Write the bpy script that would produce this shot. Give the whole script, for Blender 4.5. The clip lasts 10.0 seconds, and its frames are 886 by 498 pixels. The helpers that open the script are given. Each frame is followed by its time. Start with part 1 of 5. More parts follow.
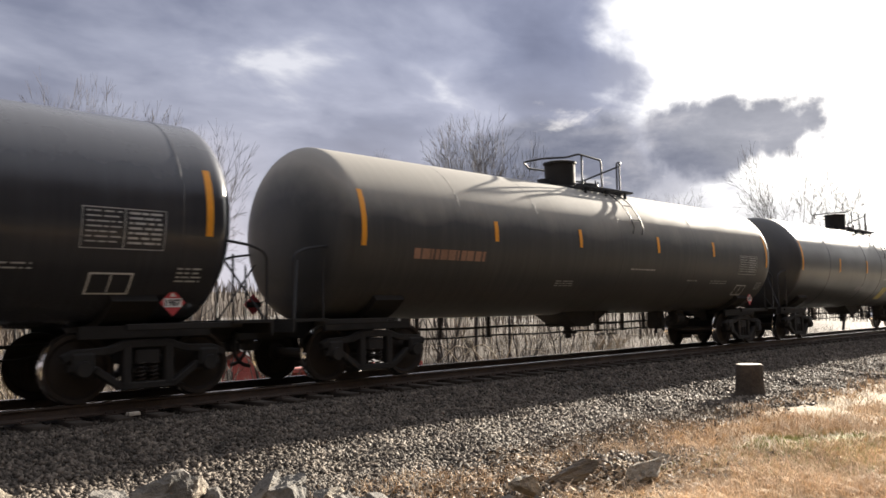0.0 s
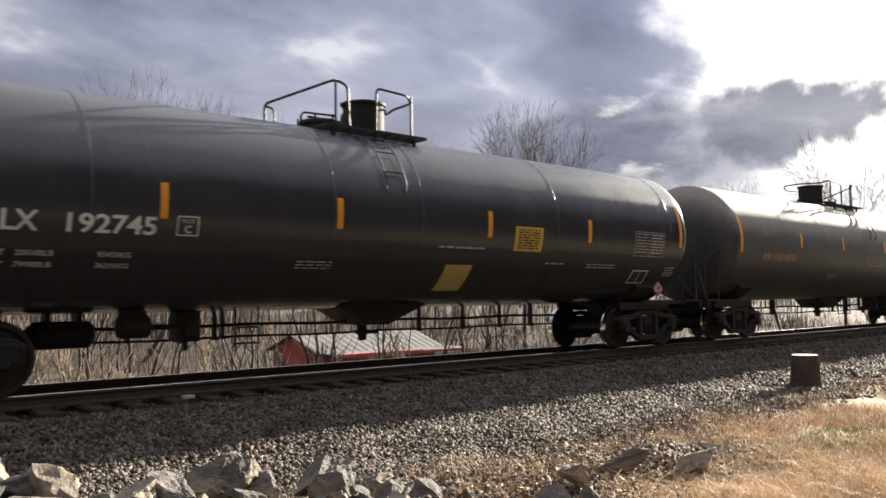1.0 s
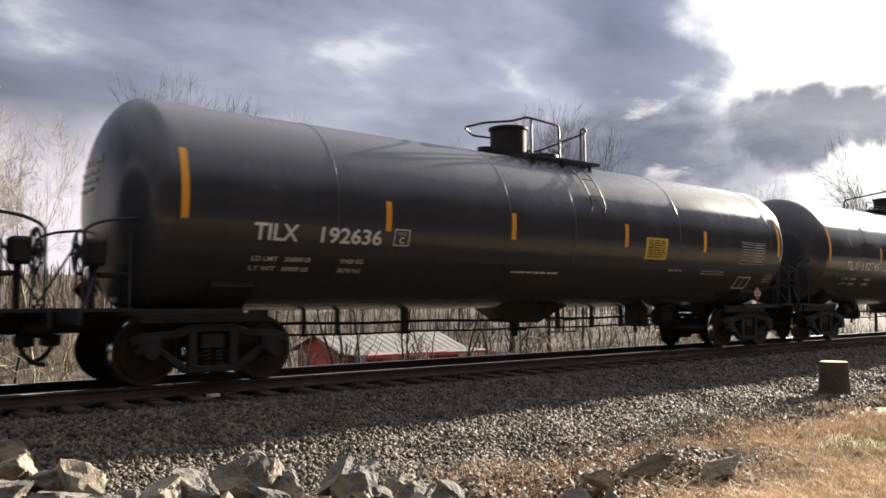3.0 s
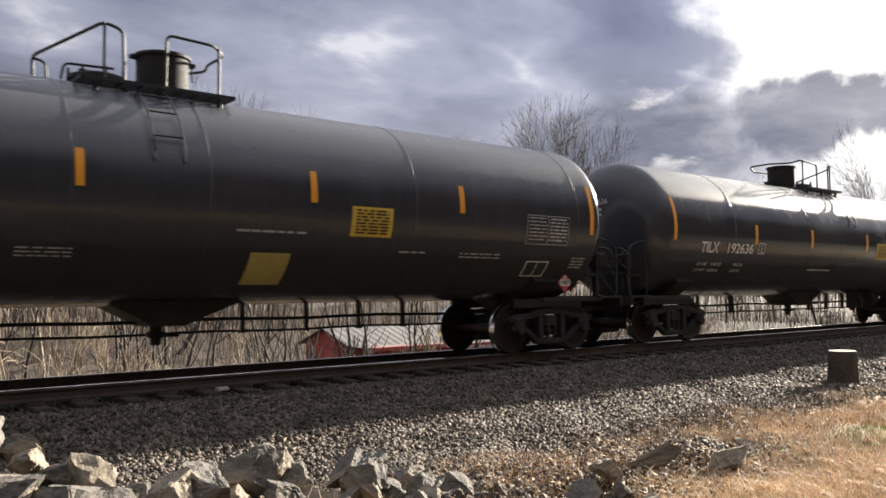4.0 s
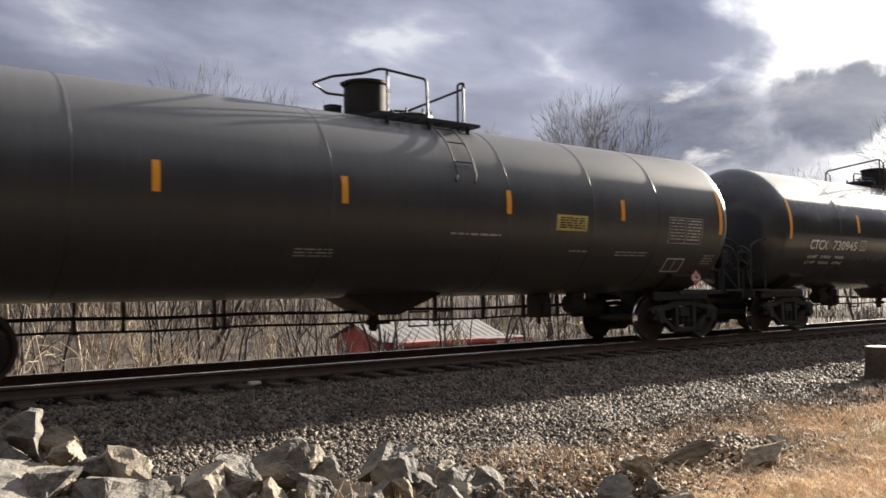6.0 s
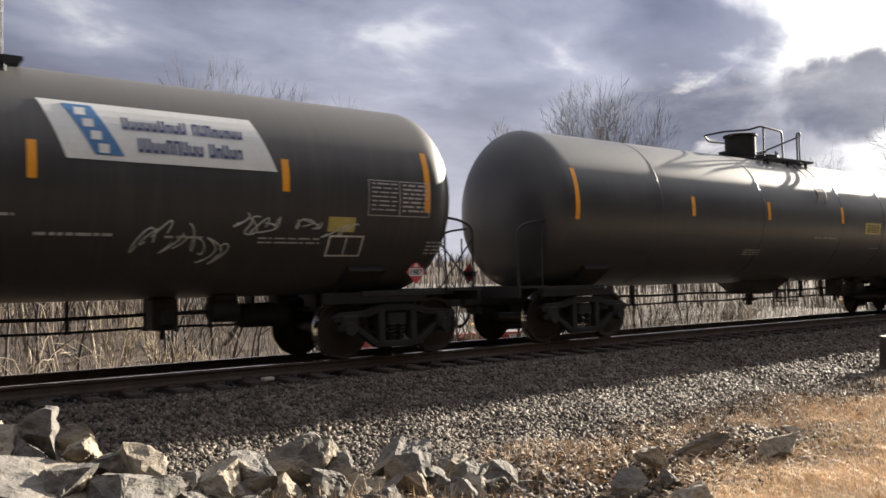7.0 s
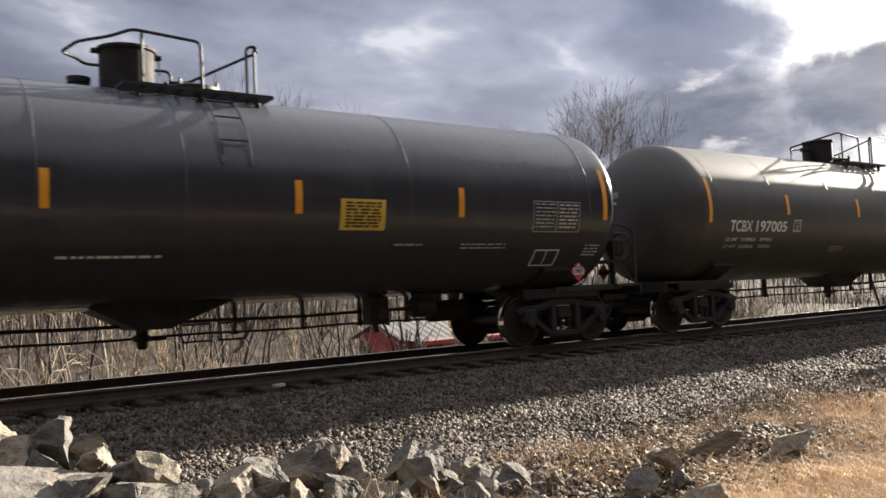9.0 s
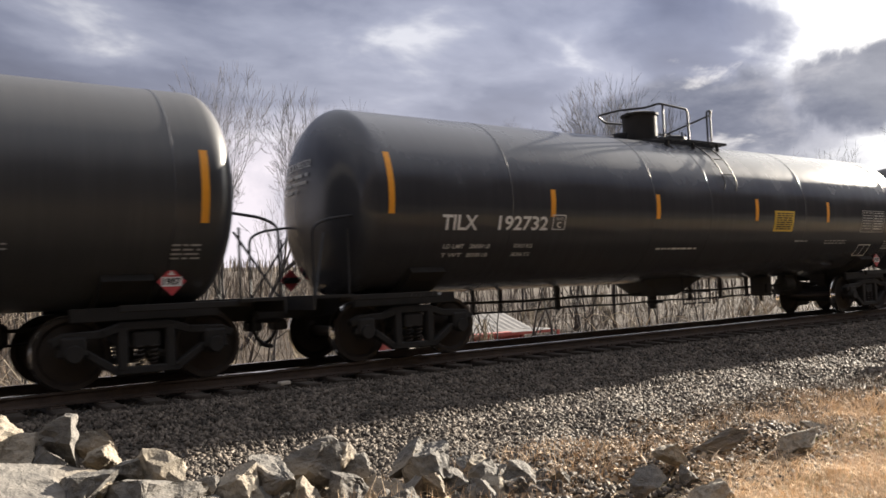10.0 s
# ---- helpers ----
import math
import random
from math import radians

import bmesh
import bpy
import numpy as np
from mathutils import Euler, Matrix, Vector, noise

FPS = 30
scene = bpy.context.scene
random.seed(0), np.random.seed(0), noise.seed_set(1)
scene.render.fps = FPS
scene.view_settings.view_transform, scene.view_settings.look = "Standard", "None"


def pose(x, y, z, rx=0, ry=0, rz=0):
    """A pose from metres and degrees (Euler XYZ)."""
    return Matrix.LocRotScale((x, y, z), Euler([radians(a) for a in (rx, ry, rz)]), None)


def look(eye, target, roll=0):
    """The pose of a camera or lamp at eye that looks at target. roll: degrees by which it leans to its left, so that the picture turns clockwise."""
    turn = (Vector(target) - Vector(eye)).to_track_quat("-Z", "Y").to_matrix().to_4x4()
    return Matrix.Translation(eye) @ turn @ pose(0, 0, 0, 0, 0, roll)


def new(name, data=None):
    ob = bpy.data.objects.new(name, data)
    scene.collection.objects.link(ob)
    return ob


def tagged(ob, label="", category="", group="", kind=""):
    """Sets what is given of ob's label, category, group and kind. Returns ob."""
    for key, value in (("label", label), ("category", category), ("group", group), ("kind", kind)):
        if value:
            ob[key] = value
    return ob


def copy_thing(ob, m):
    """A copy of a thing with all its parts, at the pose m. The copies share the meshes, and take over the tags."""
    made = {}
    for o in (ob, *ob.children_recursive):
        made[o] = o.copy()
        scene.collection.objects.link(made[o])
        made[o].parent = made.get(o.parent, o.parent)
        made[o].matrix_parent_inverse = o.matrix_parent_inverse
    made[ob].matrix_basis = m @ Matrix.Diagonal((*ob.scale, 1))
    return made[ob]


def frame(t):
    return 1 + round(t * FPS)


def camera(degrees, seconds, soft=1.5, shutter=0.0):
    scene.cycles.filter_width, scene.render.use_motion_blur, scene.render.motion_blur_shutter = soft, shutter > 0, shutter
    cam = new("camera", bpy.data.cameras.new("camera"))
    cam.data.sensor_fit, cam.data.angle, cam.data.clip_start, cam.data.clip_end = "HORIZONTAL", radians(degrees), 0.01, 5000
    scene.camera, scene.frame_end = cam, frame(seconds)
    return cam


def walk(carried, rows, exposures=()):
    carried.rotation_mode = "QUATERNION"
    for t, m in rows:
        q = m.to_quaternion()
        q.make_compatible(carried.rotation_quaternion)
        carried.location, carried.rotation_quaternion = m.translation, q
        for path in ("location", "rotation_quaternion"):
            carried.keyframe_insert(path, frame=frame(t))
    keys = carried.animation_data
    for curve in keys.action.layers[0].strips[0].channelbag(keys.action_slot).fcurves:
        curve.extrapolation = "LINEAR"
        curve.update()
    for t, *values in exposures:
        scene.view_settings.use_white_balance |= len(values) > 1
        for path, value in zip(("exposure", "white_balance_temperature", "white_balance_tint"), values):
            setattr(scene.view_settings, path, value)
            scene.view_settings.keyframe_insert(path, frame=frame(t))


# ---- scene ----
EYE = (0.0, -11.105, 1.088)
SPEED = 10.75          # metres a second, along +x
cam = camera(56.76, 10.0, soft=1.6, shutter=0.12)
# seconds, yaw, pitch, roll of a camera that pivots on one spot
TURNS = (
    (0.0, -45.14, 4.46, 1.22),
    (0.5, -43.57, 4.20, 0.82),
    (1.0, -41.76, 3.65, 0.85),
    (1.5, -40.90, 3.29, 0.78),
    (2.0, -40.42, 3.58, 0.47),
    (2.5, -40.10, 3.89, 0.20),
    (4.0, -39.58, 3.25, 0.67),
    (4.5, -39.01, 2.96, 0.90),
    (5.0, -38.51, 2.96, 0.54),
    (5.5, -37.91, 3.12, 0.37),
    (7.0, -36.69, 2.54, 1.35),
    (7.5, -36.59, 2.91, 1.62),
    (8.0, -36.38, 3.08, 2.11),
    (8.5, -36.14, 3.00, 2.26),
    (9.0, -36.06, 2.79, 2.44),
    (9.5, -35.93, 2.60, 2.51),
    (10.0, -35.71, 2.65, 2.47),
)
walk(cam, [(t, pose(*EYE, 90 + p, r, yaw)) for t, yaw, p, r in TURNS])

# ---------------------------------------------------------------- light
SUN_AZ, SUN_EL = 82.4, 16.3       # degrees from +y towards +x, and above the horizon
sd = Vector((math.sin(radians(SUN_AZ)) * math.cos(radians(SUN_EL)),
             math.cos(radians(SUN_AZ)) * math.cos(radians(SUN_EL)), math.sin(radians(SUN_EL))))
sun = new("sun", bpy.data.lights.new("sun", "SUN"))
sun.data.energy, sun.data.angle, sun.data.color = 8.0, radians(0.6), (1.0, 0.90, 0.76)
sun.matrix_world = look(sd * 100, (0, 0, 0))


class Nodes:
    """Short calls to lay out a node tree."""

    def __init__(self, tree):
        self.t = tree
        tree.nodes.clear()

    def add(self, kind, op="", **sockets):
        n = self.t.nodes.new(kind)
        if op:
            n.operation = op
        for k, v in sockets.items():
            self.put(n, k.replace("_", " "), v)
        return n

    def put(self, n, key, v):
        s = n.inputs[int(key[1:])] if key[0] == "i" and key[1:].isdigit() else n.inputs[key]
        if isinstance(v, bpy.types.NodeSocket):
            self.t.links.new(v, s)
        else:
            s.default_value = v

    def math(self, op, a, b=0.0, clamp=False):
        n = self.add("ShaderNodeMath", op, i0=a, i1=b)
        n.use_clamp = clamp
        return n.outputs[0]

    def noise(self, vec, scale, detail=4.0, rough=0.55, distort=0.0):
        return self.add("ShaderNodeTexNoise", "", Vector=vec, Scale=scale, Detail=detail, Roughness=rough, Distortion=distort).outputs["Fac"]

    def ramp(self, fac, stops):
        n = self.add("ShaderNodeValToRGB", "", Fac=fac)
        e = n.color_ramp.elements
        while len(e) < len(stops):
            e.new(0.5)
        for el, (p, col) in zip(e, stops):
            el.position = p
            el.color = (*col, 1) if len(col) == 3 else col
        return n.outputs["Color"]

    def remap(self, v, a, b, c=0.0, d=1.0, smooth=False):
        n = self.add("ShaderNodeMapRange", "", Value=v, From_Min=a, From_Max=b, To_Min=c, To_Max=d)
        if smooth:
            n.interpolation_type = "SMOOTHSTEP"
        return n.outputs[0]

    def mix(self, fac, a, b):
        n = self.add("ShaderNodeMix")
        n.data_type = "RGBA"
        self.put(n, "i0", fac), self.put(n, "i6", a), self.put(n, "i7", b)
        return n.outputs[2]


def rgb(r, g, b):
    return (r, g, b, 1.0)


def make_world():
    w = bpy.data.worlds.new("sky")
    w.use_nodes = True
    scene.world = w
    n = Nodes(w.node_tree)
    d = n.add("ShaderNodeTexCoord").outputs["Generated"]
    sky = n.add("ShaderNodeTexSky")
    sky.sky_type, sky.sun_disc, sky.sun_elevation, sky.sun_rotation = "NISHITA", False, radians(SUN_EL), radians(SUN_AZ)
    sky = sky.outputs[0]
    blue = n.add("ShaderNodeVectorMath", "SCALE", i0=sky, Scale=0.085).outputs[0]
    sep = n.add("ShaderNodeSeparateXYZ", "", Vector=d)
    z = n.math("MAXIMUM", sep.outputs[2], 0.0)
    # the clouds lie in a flat layer, so they crowd together towards the horizon
    k = n.math("DIVIDE", 1.0, n.math("ADD", z, 0.24))
    flat = n.add("ShaderNodeCombineXYZ", "", X=n.math("MULTIPLY", sep.outputs[0], k), Y=n.math("MULTIPLY", sep.outputs[1], k), Z=0.37).outputs[0]
    flat = n.add("ShaderNodeMapping", "", Vector=flat, Rotation=(0.0, 0.0, 0.45), Scale=(0.9, 1.1, 1.0)).outputs[0]
    big = n.noise(flat, 1.15, 6.0, 0.52, 0.25)
    fine = n.noise(flat, 3.8, 6.0, 0.52, 0.35)
    # angle to the sun: the cloud deck thins out and whitens round it
    near = n.add("ShaderNodeVectorMath", "DOT_PRODUCT", i0=d, i1=tuple(sd)).outputs["Value"]
    body = n.math("ADD", n.math("MULTIPLY", big, 0.70), n.math("MULTIPLY", fine, 0.30))
    cloud = n.ramp(body, [(0.34, (0.58, 0.59, 0.66)), (0.43, (0.35, 0.37, 0.47)), (0.52, (0.215, 0.235, 0.325)), (0.64, (0.140, 0.155, 0.225))])
    low = n.remap(z, 0.0, 0.30, 1.0, 0.0)
    # the unseen sky overhead is brightened, to lift tank tops and shaded ground
    cloud = n.mix(n.remap(z, 0.44, 0.72, 0.0, 0.9), cloud, rgb(0.80, 0.82, 0.90))
    cloud = n.mix(n.math("MULTIPLY", low, 0.50), cloud, rgb(0.72, 0.69, 0.71))
    glow = n.remap(near, 0.868, 0.962, 0.0, 1.0)
    thin = n.math("ADD", glow, n.remap(body, 0.38, 0.64, 0.30, -0.75))
    thin = n.remap(thin, 0.12, 0.78, 0.0, 1.0, True)
    silver = n.mix(n.remap(near, 0.90, 1.0, 0.0, 1.0), cloud, rgb(0.60, 0.60, 0.65))
    bright = n.mix(n.remap(near, 0.92, 1.0), rgb(1.30, 1.28, 1.25), rgb(3.2, 3.05, 2.8))
    col = n.mix(thin, silver, bright)
    # the deck grows brighter towards the sun's side
    az = n.math("MULTIPLY", n.math("ARCTAN2", sep.outputs[0], sep.outputs[1]), 180.0 / math.pi)
    el = n.math("MULTIPLY", n.math("ARCSINE", sep.outputs[2]), 180.0 / math.pi)
    col = n.add("ShaderNodeVectorMath", "SCALE", i0=col, Scale=n.remap(az, 5.0, 62.0, 0.74, 1.10)).outputs[0]
    puff = n.noise(d, 7.0, 7.0, 0.55, 0.25)
    wisp = n.noise(n.add("ShaderNodeMapping", "", Vector=d, Scale=(1.0, 1.0, 2.6)).outputs[0], 11.0, 6.0, 0.60, 0.3)

    def blob(a0, e0, wa, we, ragged, rag=puff):
        a = n.math("POWER", n.math("DIVIDE", n.math("ABSOLUTE", n.math("SUBTRACT", az, a0)), wa), 2.0)
        e = n.math("POWER", n.math("DIVIDE", n.math("ABSOLUTE", n.math("SUBTRACT", el, e0)), we), 2.0)
        r = n.math("MULTIPLY", n.math("SUBTRACT", 1.0, n.math("ADD", a, e)), 1.6)
        return n.math("ADD", r, n.remap(rag, 0.3, 0.7, -ragged, ragged))

    # pale cumulus low over the fields, and haze under the sun
    pink = n.math("MULTIPLY", n.remap(el, 13.0, 8.5), n.remap(az, 34.0, 25.0))
    pink = n.math("MULTIPLY", pink, n.remap(puff, 0.34, 0.56, 0.15, 0.95))
    col = n.mix(pink, col, rgb(0.76, 0.70, 0.75))
    haze = n.math("MULTIPLY", n.remap(el, 9.5, 6.0, 0.0, 0.9), n.math("MULTIPLY", n.remap(az, 44.0, 54.0), n.remap(az, 75.0, 68.0)))
    col = n.mix(haze, col, n.ramp(wisp, [(0.36, (0.38, 0.385, 0.42)), (0.62, (0.72, 0.71, 0.72))]))
    # a ragged cloud bank that hangs before the bright part, and a torn blue hole over it
    bank = n.math("MAXIMUM", blob(62.2, 11.6, 10.0, 3.2, 1.1), blob(54.5, 10.4, 9.5, 3.0, 0.9))
    shade = n.ramp(n.math("ADD", n.math("MULTIPLY", puff, 0.4), n.math("MULTIPLY", wisp, 0.6)), [(0.36, (0.34, 0.34, 0.385)), (0.47, (0.215, 0.225, 0.28)), (0.60, (0.145, 0.157, 0.21))])
    col = n.mix(n.remap(bank, -0.10, 0.85, 0.0, 0.95, True), col, shade)
    rift = n.math("MAXIMUM", blob(52.9, 13.4, 3.4, 1.2, 3.4, wisp), blob(57.6, 8.2, 3.6, 1.1, 3.4, wisp))
    col = n.mix(n.remap(rift, 0.4, 3.8, 0.0, 0.6, True), col, rgb(0.95, 0.91, 0.89))
    col = n.mix(n.remap(n.math("MAXIMUM", blob(63.6, 17.2, 1.7, 0.9, 1.6, wisp), blob(63.0, 19.4, 1.9, 0.8, 1.6, wisp)), 0.45, 1.3, 0.0, 0.7, True), col, blue)
    below = n.remap(sep.outputs[2], -0.02, 0.0, 1.0, 0.0)
    col = n.mix(below, col, rgb(0.12, 0.105, 0.085))
    bg = n.add("ShaderNodeBackground", "", Color=col, Strength=0.47)
    n.t.links.new(bg.outputs[0], n.add("ShaderNodeOutputWorld").inputs[0])


make_world()
scene.view_settings.exposure = 1.50


# ---------------------------------------------------------------- materials
def material(name, build, rough=0.7, metal=0.0, spec=0.5):
    m = bpy.data.materials.new(name)
    m.use_nodes = True
    n = Nodes(m.node_tree)
    b = n.add("ShaderNodeBsdfPrincipled", "", Roughness=rough, Metallic=metal)
    b.inputs["Specular IOR Level"].default_value = spec
    co = n.add("ShaderNodeTexCoord").outputs["Object"]
    build(n, b, co)
    n.t.links.new(b.outputs[0], n.add("ShaderNodeOutputMaterial").inputs[0])
    return m


def bump(n, b, h, strength, dist):
    n.t.links.new(n.add("ShaderNodeBump", "", Strength=strength, Distance=dist, Height=h).outputs[0], b.inputs["Normal"])


def speckle(name, a, c, scale, rough=0.8, bmp=0.3, dist=0.01, metal=0.0, spec=0.4, island=0.0, stain=None):
    """Two colours mixed at a coarse and a fine scale, with relief; island varies each loose piece."""
    def build(n, b, co):
        f1, f2 = n.noise(co, scale * 0.12, 4), n.noise(co, scale, 5, 0.65)
        f = n.math("ADD", n.math("MULTIPLY", f1, 0.5), n.math("MULTIPLY", f2, 0.5))
        col = n.ramp(f, [(0.34, a), (0.66, c)])
        if stain:
            col = n.mix(n.remap(n.noise(co, scale * 0.05, 3), 0.5, 0.68), col, rgb(*stain))
        if island:
            r = n.add("ShaderNodeNewGeometry").outputs["Random Per Island"]
            hsv = n.add("ShaderNodeHueSaturation", "", Color=col, Value=n.remap(r, 0, 1, 1 - island, 1 + island))
            col = hsv.outputs[0]
        n.put(b, "Base Color", col)
        n.put(b, "Roughness", n.remap(f2, 0.3, 0.7, rough - 0.1, min(1.0, rough + 0.1)))
        bump(n, b, f2, bmp, dist)
    return material(name, build, rough, metal, spec)


def plain(name, col, rough=0.5, metal=0.0, var=0.12):
    dark = tuple(v * (1 - var * 2) for v in col)
    lite = tuple(min(1, v * (1 + var)) for v in col)
    return speckle(name, dark, lite, 14.0, rough, 0.08, 0.002, metal)


def paint(name, base, dust, rough, top, spec=0.5):
    """Tank paint: a top lightened by grime and by sky light put into the colour, streaks that run down the side, slight
    waves in the jacket.
    """
    def build(n, b, co):
        sep = n.add("ShaderNodeSeparateXYZ", "", Vector=co)
        streak_co = n.add("ShaderNodeMapping", "", Vector=co, Scale=(5.0, 0.5, 0.35)).outputs[0]
        streak = n.noise(streak_co, 1.6, 5, 0.6)
        patch = n.noise(co, 0.7, 5, 0.6)
        grain = n.noise(co, 45.0, 3, 0.6)
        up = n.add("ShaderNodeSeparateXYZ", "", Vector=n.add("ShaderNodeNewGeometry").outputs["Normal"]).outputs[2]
        # up-facing paint is lightened: settled dust plus painted-in sky and sun
        dust_sheen = n.remap(n.math("ADD", up, n.remap(patch, 0.3, 0.7, -0.08, 0.08)), 0.10, 0.46, 0.0, top)
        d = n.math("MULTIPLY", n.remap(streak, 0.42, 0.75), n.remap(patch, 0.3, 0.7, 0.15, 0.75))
        d = n.math("ADD", n.math("MULTIPLY", d, 0.15), dust_sheen, True)
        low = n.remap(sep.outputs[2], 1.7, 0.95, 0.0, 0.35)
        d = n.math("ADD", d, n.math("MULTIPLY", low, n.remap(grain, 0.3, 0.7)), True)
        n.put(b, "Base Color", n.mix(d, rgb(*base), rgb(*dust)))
        r = n.math("ADD", n.remap(patch, 0.3, 0.7, rough - 0.06, rough + 0.08), n.math("MULTIPLY", d, 0.30), True)
        n.put(b, "Roughness", r)
        wave = n.noise(n.add("ShaderNodeMapping", "", Vector=co, Scale=(0.35, 1.3, 1.3)).outputs[0], 1.5, 2, 0.4)
        h = n.math("ADD", n.math("MULTIPLY", wave, 1.0), n.math("MULTIPLY", grain, 0.012))
        bump(n, b, h, 0.22, 0.014)
    return material(name, build, rough, 0.0, spec)


M = {}
# the gloss paint's bluish dust colour stands in for reflected sky
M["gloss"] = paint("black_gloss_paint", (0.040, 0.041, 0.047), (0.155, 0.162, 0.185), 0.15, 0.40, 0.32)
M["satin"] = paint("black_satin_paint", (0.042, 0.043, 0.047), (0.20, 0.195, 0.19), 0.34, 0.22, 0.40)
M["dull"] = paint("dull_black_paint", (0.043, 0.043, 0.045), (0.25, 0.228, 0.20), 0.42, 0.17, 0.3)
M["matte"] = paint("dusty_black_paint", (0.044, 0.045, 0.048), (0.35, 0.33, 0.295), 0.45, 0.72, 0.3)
M["gear"] = speckle("grimy_black_iron", (0.009, 0.008, 0.0075), (0.024, 0.021, 0.019), 22.0, 0.80, 0.3, 0.004)
M["iron"] = plain("black_painted_iron", (0.020, 0.020, 0.023), 0.55)
M["wheel"] = speckle("brown_rolled_steel", (0.016, 0.013, 0.011), (0.042, 0.031, 0.025), 26.0, 0.6, 0.2, 0.003, 0.3)
M["tread"] = plain("polished_steel", (0.70, 0.68, 0.65), 0.14, 1.0)
M["band"] = paint("black_band_paint", (0.045, 0.046, 0.053), (0.17, 0.17, 0.18), 0.20, 0.22, 0.55)
M["amber"] = plain("amber_reflective_tape", (0.78, 0.33, 0.025), 0.45, 0.0, 0.05)
M["white"] = plain("white_stencil_paint", (0.72, 0.72, 0.72), 0.6, 0.0, 0.14)
M["faint"] = plain("faded_stencil_paint", (0.46, 0.46, 0.46), 0.7, 0.0, 0.2)
M["yellow"] = plain("yellow_placard", (0.66, 0.45, 0.06), 0.55)
M["ochre"] = plain("ochre_placard", (0.50, 0.42, 0.14), 0.55)
M["red"] = plain("red_placard", (0.50, 0.06, 0.07), 0.5)
M["vinyl"] = plain("white_vinyl_banner", (0.66, 0.66, 0.64), 0.5, 0.0, 0.06)
M["blue"] = plain("blue_print", (0.06, 0.17, 0.36), 0.5)
M["navy"] = plain("navy_print", (0.05, 0.07, 0.17), 0.5)
M["chalk"] = plain("pale_spray_paint", (0.46, 0.48, 0.45), 0.8, 0.0, 0.2)
M["hose"] = plain("black_rubber", (0.02, 0.02, 0.02), 0.6)
M["rail"] = speckle("rusty_rail_steel", (0.030, 0.021, 0.016), (0.080, 0.055, 0.042), 30.0, 0.75, 0.3, 0.003)
M["tie"] = speckle("creosoted_timber", (0.025, 0.019, 0.015), (0.085, 0.068, 0.054), 16.0, 0.9, 0.6, 0.01)
M["tag"] = plain("pale_plate", (0.45, 0.40, 0.34), 0.7)
M["stone"] = speckle("ballast_stone", (0.030, 0.025, 0.021), (0.160, 0.132, 0.107), 30.0, 0.80, 0.4, 0.006, spec=0.25, island=0.65)
M["rock"] = speckle("grey_limestone", (0.062, 0.057, 0.052), (0.20, 0.183, 0.162), 7.0, 0.88, 0.9, 0.04, stain=(0.24, 0.19, 0.13))
M["sandstone"] = speckle("buff_limestone", (0.14, 0.12, 0.092), (0.34, 0.29, 0.225), 7.0, 0.88, 0.9, 0.04)
M["leaf"] = speckle("fallen_leaf", (0.13, 0.085, 0.05), (0.38, 0.27, 0.165), 20.0, 0.8, 0.2, 0.003, island=0.5)
M["barn_red"] = speckle("weathered_red_boards", (0.26, 0.055, 0.045), (0.46, 0.12, 0.10), 9.0, 0.85, 0.4, 0.01)
M["tin"] = speckle("weathered_tin_roof", (0.10, 0.096, 0.092), (0.19, 0.18, 0.172), 4.0, 0.65, 0.3, 0.01, 0.1)
M["pink_tin"] = speckle("faded_red_tin", (0.32, 0.075, 0.065), (0.48, 0.17, 0.15), 5.0, 0.6, 0.3, 0.01)
# bark colour is set very dark to give the trees a backlit look
M["bark"] = speckle("grey_brown_bark", (0.024, 0.021, 0.020), (0.066, 0.057, 0.053), 12.0, 0.9, 0.7, 0.02, island=0.25)
M["pale_bark"] = speckle("pale_bark", (0.14, 0.115, 0.085), (0.33, 0.28, 0.21), 9.0, 0.9, 0.5, 0.02, island=0.3)
M["brush"] = speckle("dry_stems", (0.034, 0.024, 0.017), (0.115, 0.080, 0.052), 5.0, 0.9, 0.2, 0.01, island=0.6)
M["wood"] = speckle("far_woods", (0.060, 0.047, 0.039), (0.15, 0.118, 0.09), 3.0, 0.95, 0.2, 0.01, island=0.4)
M["grass"] = speckle("dry_grass", (0.42, 0.285, 0.17), (0.72, 0.55, 0.37), 3.0, 0.85, 0.1, 0.01, island=0.35)
M["green"] = speckle("green_grass", (0.13, 0.16, 0.035), (0.30, 0.31, 0.09), 3.0, 0.85, 0.1, 0.01, island=0.35)
M["stump"] = speckle("dark_bark", (0.030, 0.024, 0.019), (0.085, 0.066, 0.052), 14.0, 0.92, 0.9, 0.03)
M["cut"] = speckle("pale_sawn_wood", (0.38, 0.33, 0.26), (0.62, 0.55, 0.45), 12.0, 0.85, 0.3, 0.005)
M["siding"] = plain("pale_road_gravel", (0.13, 0.118, 0.105), 0.9)
M["rusty"] = plain("faded_rusty_stencil", (0.34, 0.20, 0.14), 0.75, 0.0, 0.2)
M["dark"] = plain("dark_glass", (0.03, 0.03, 0.035), 0.2)


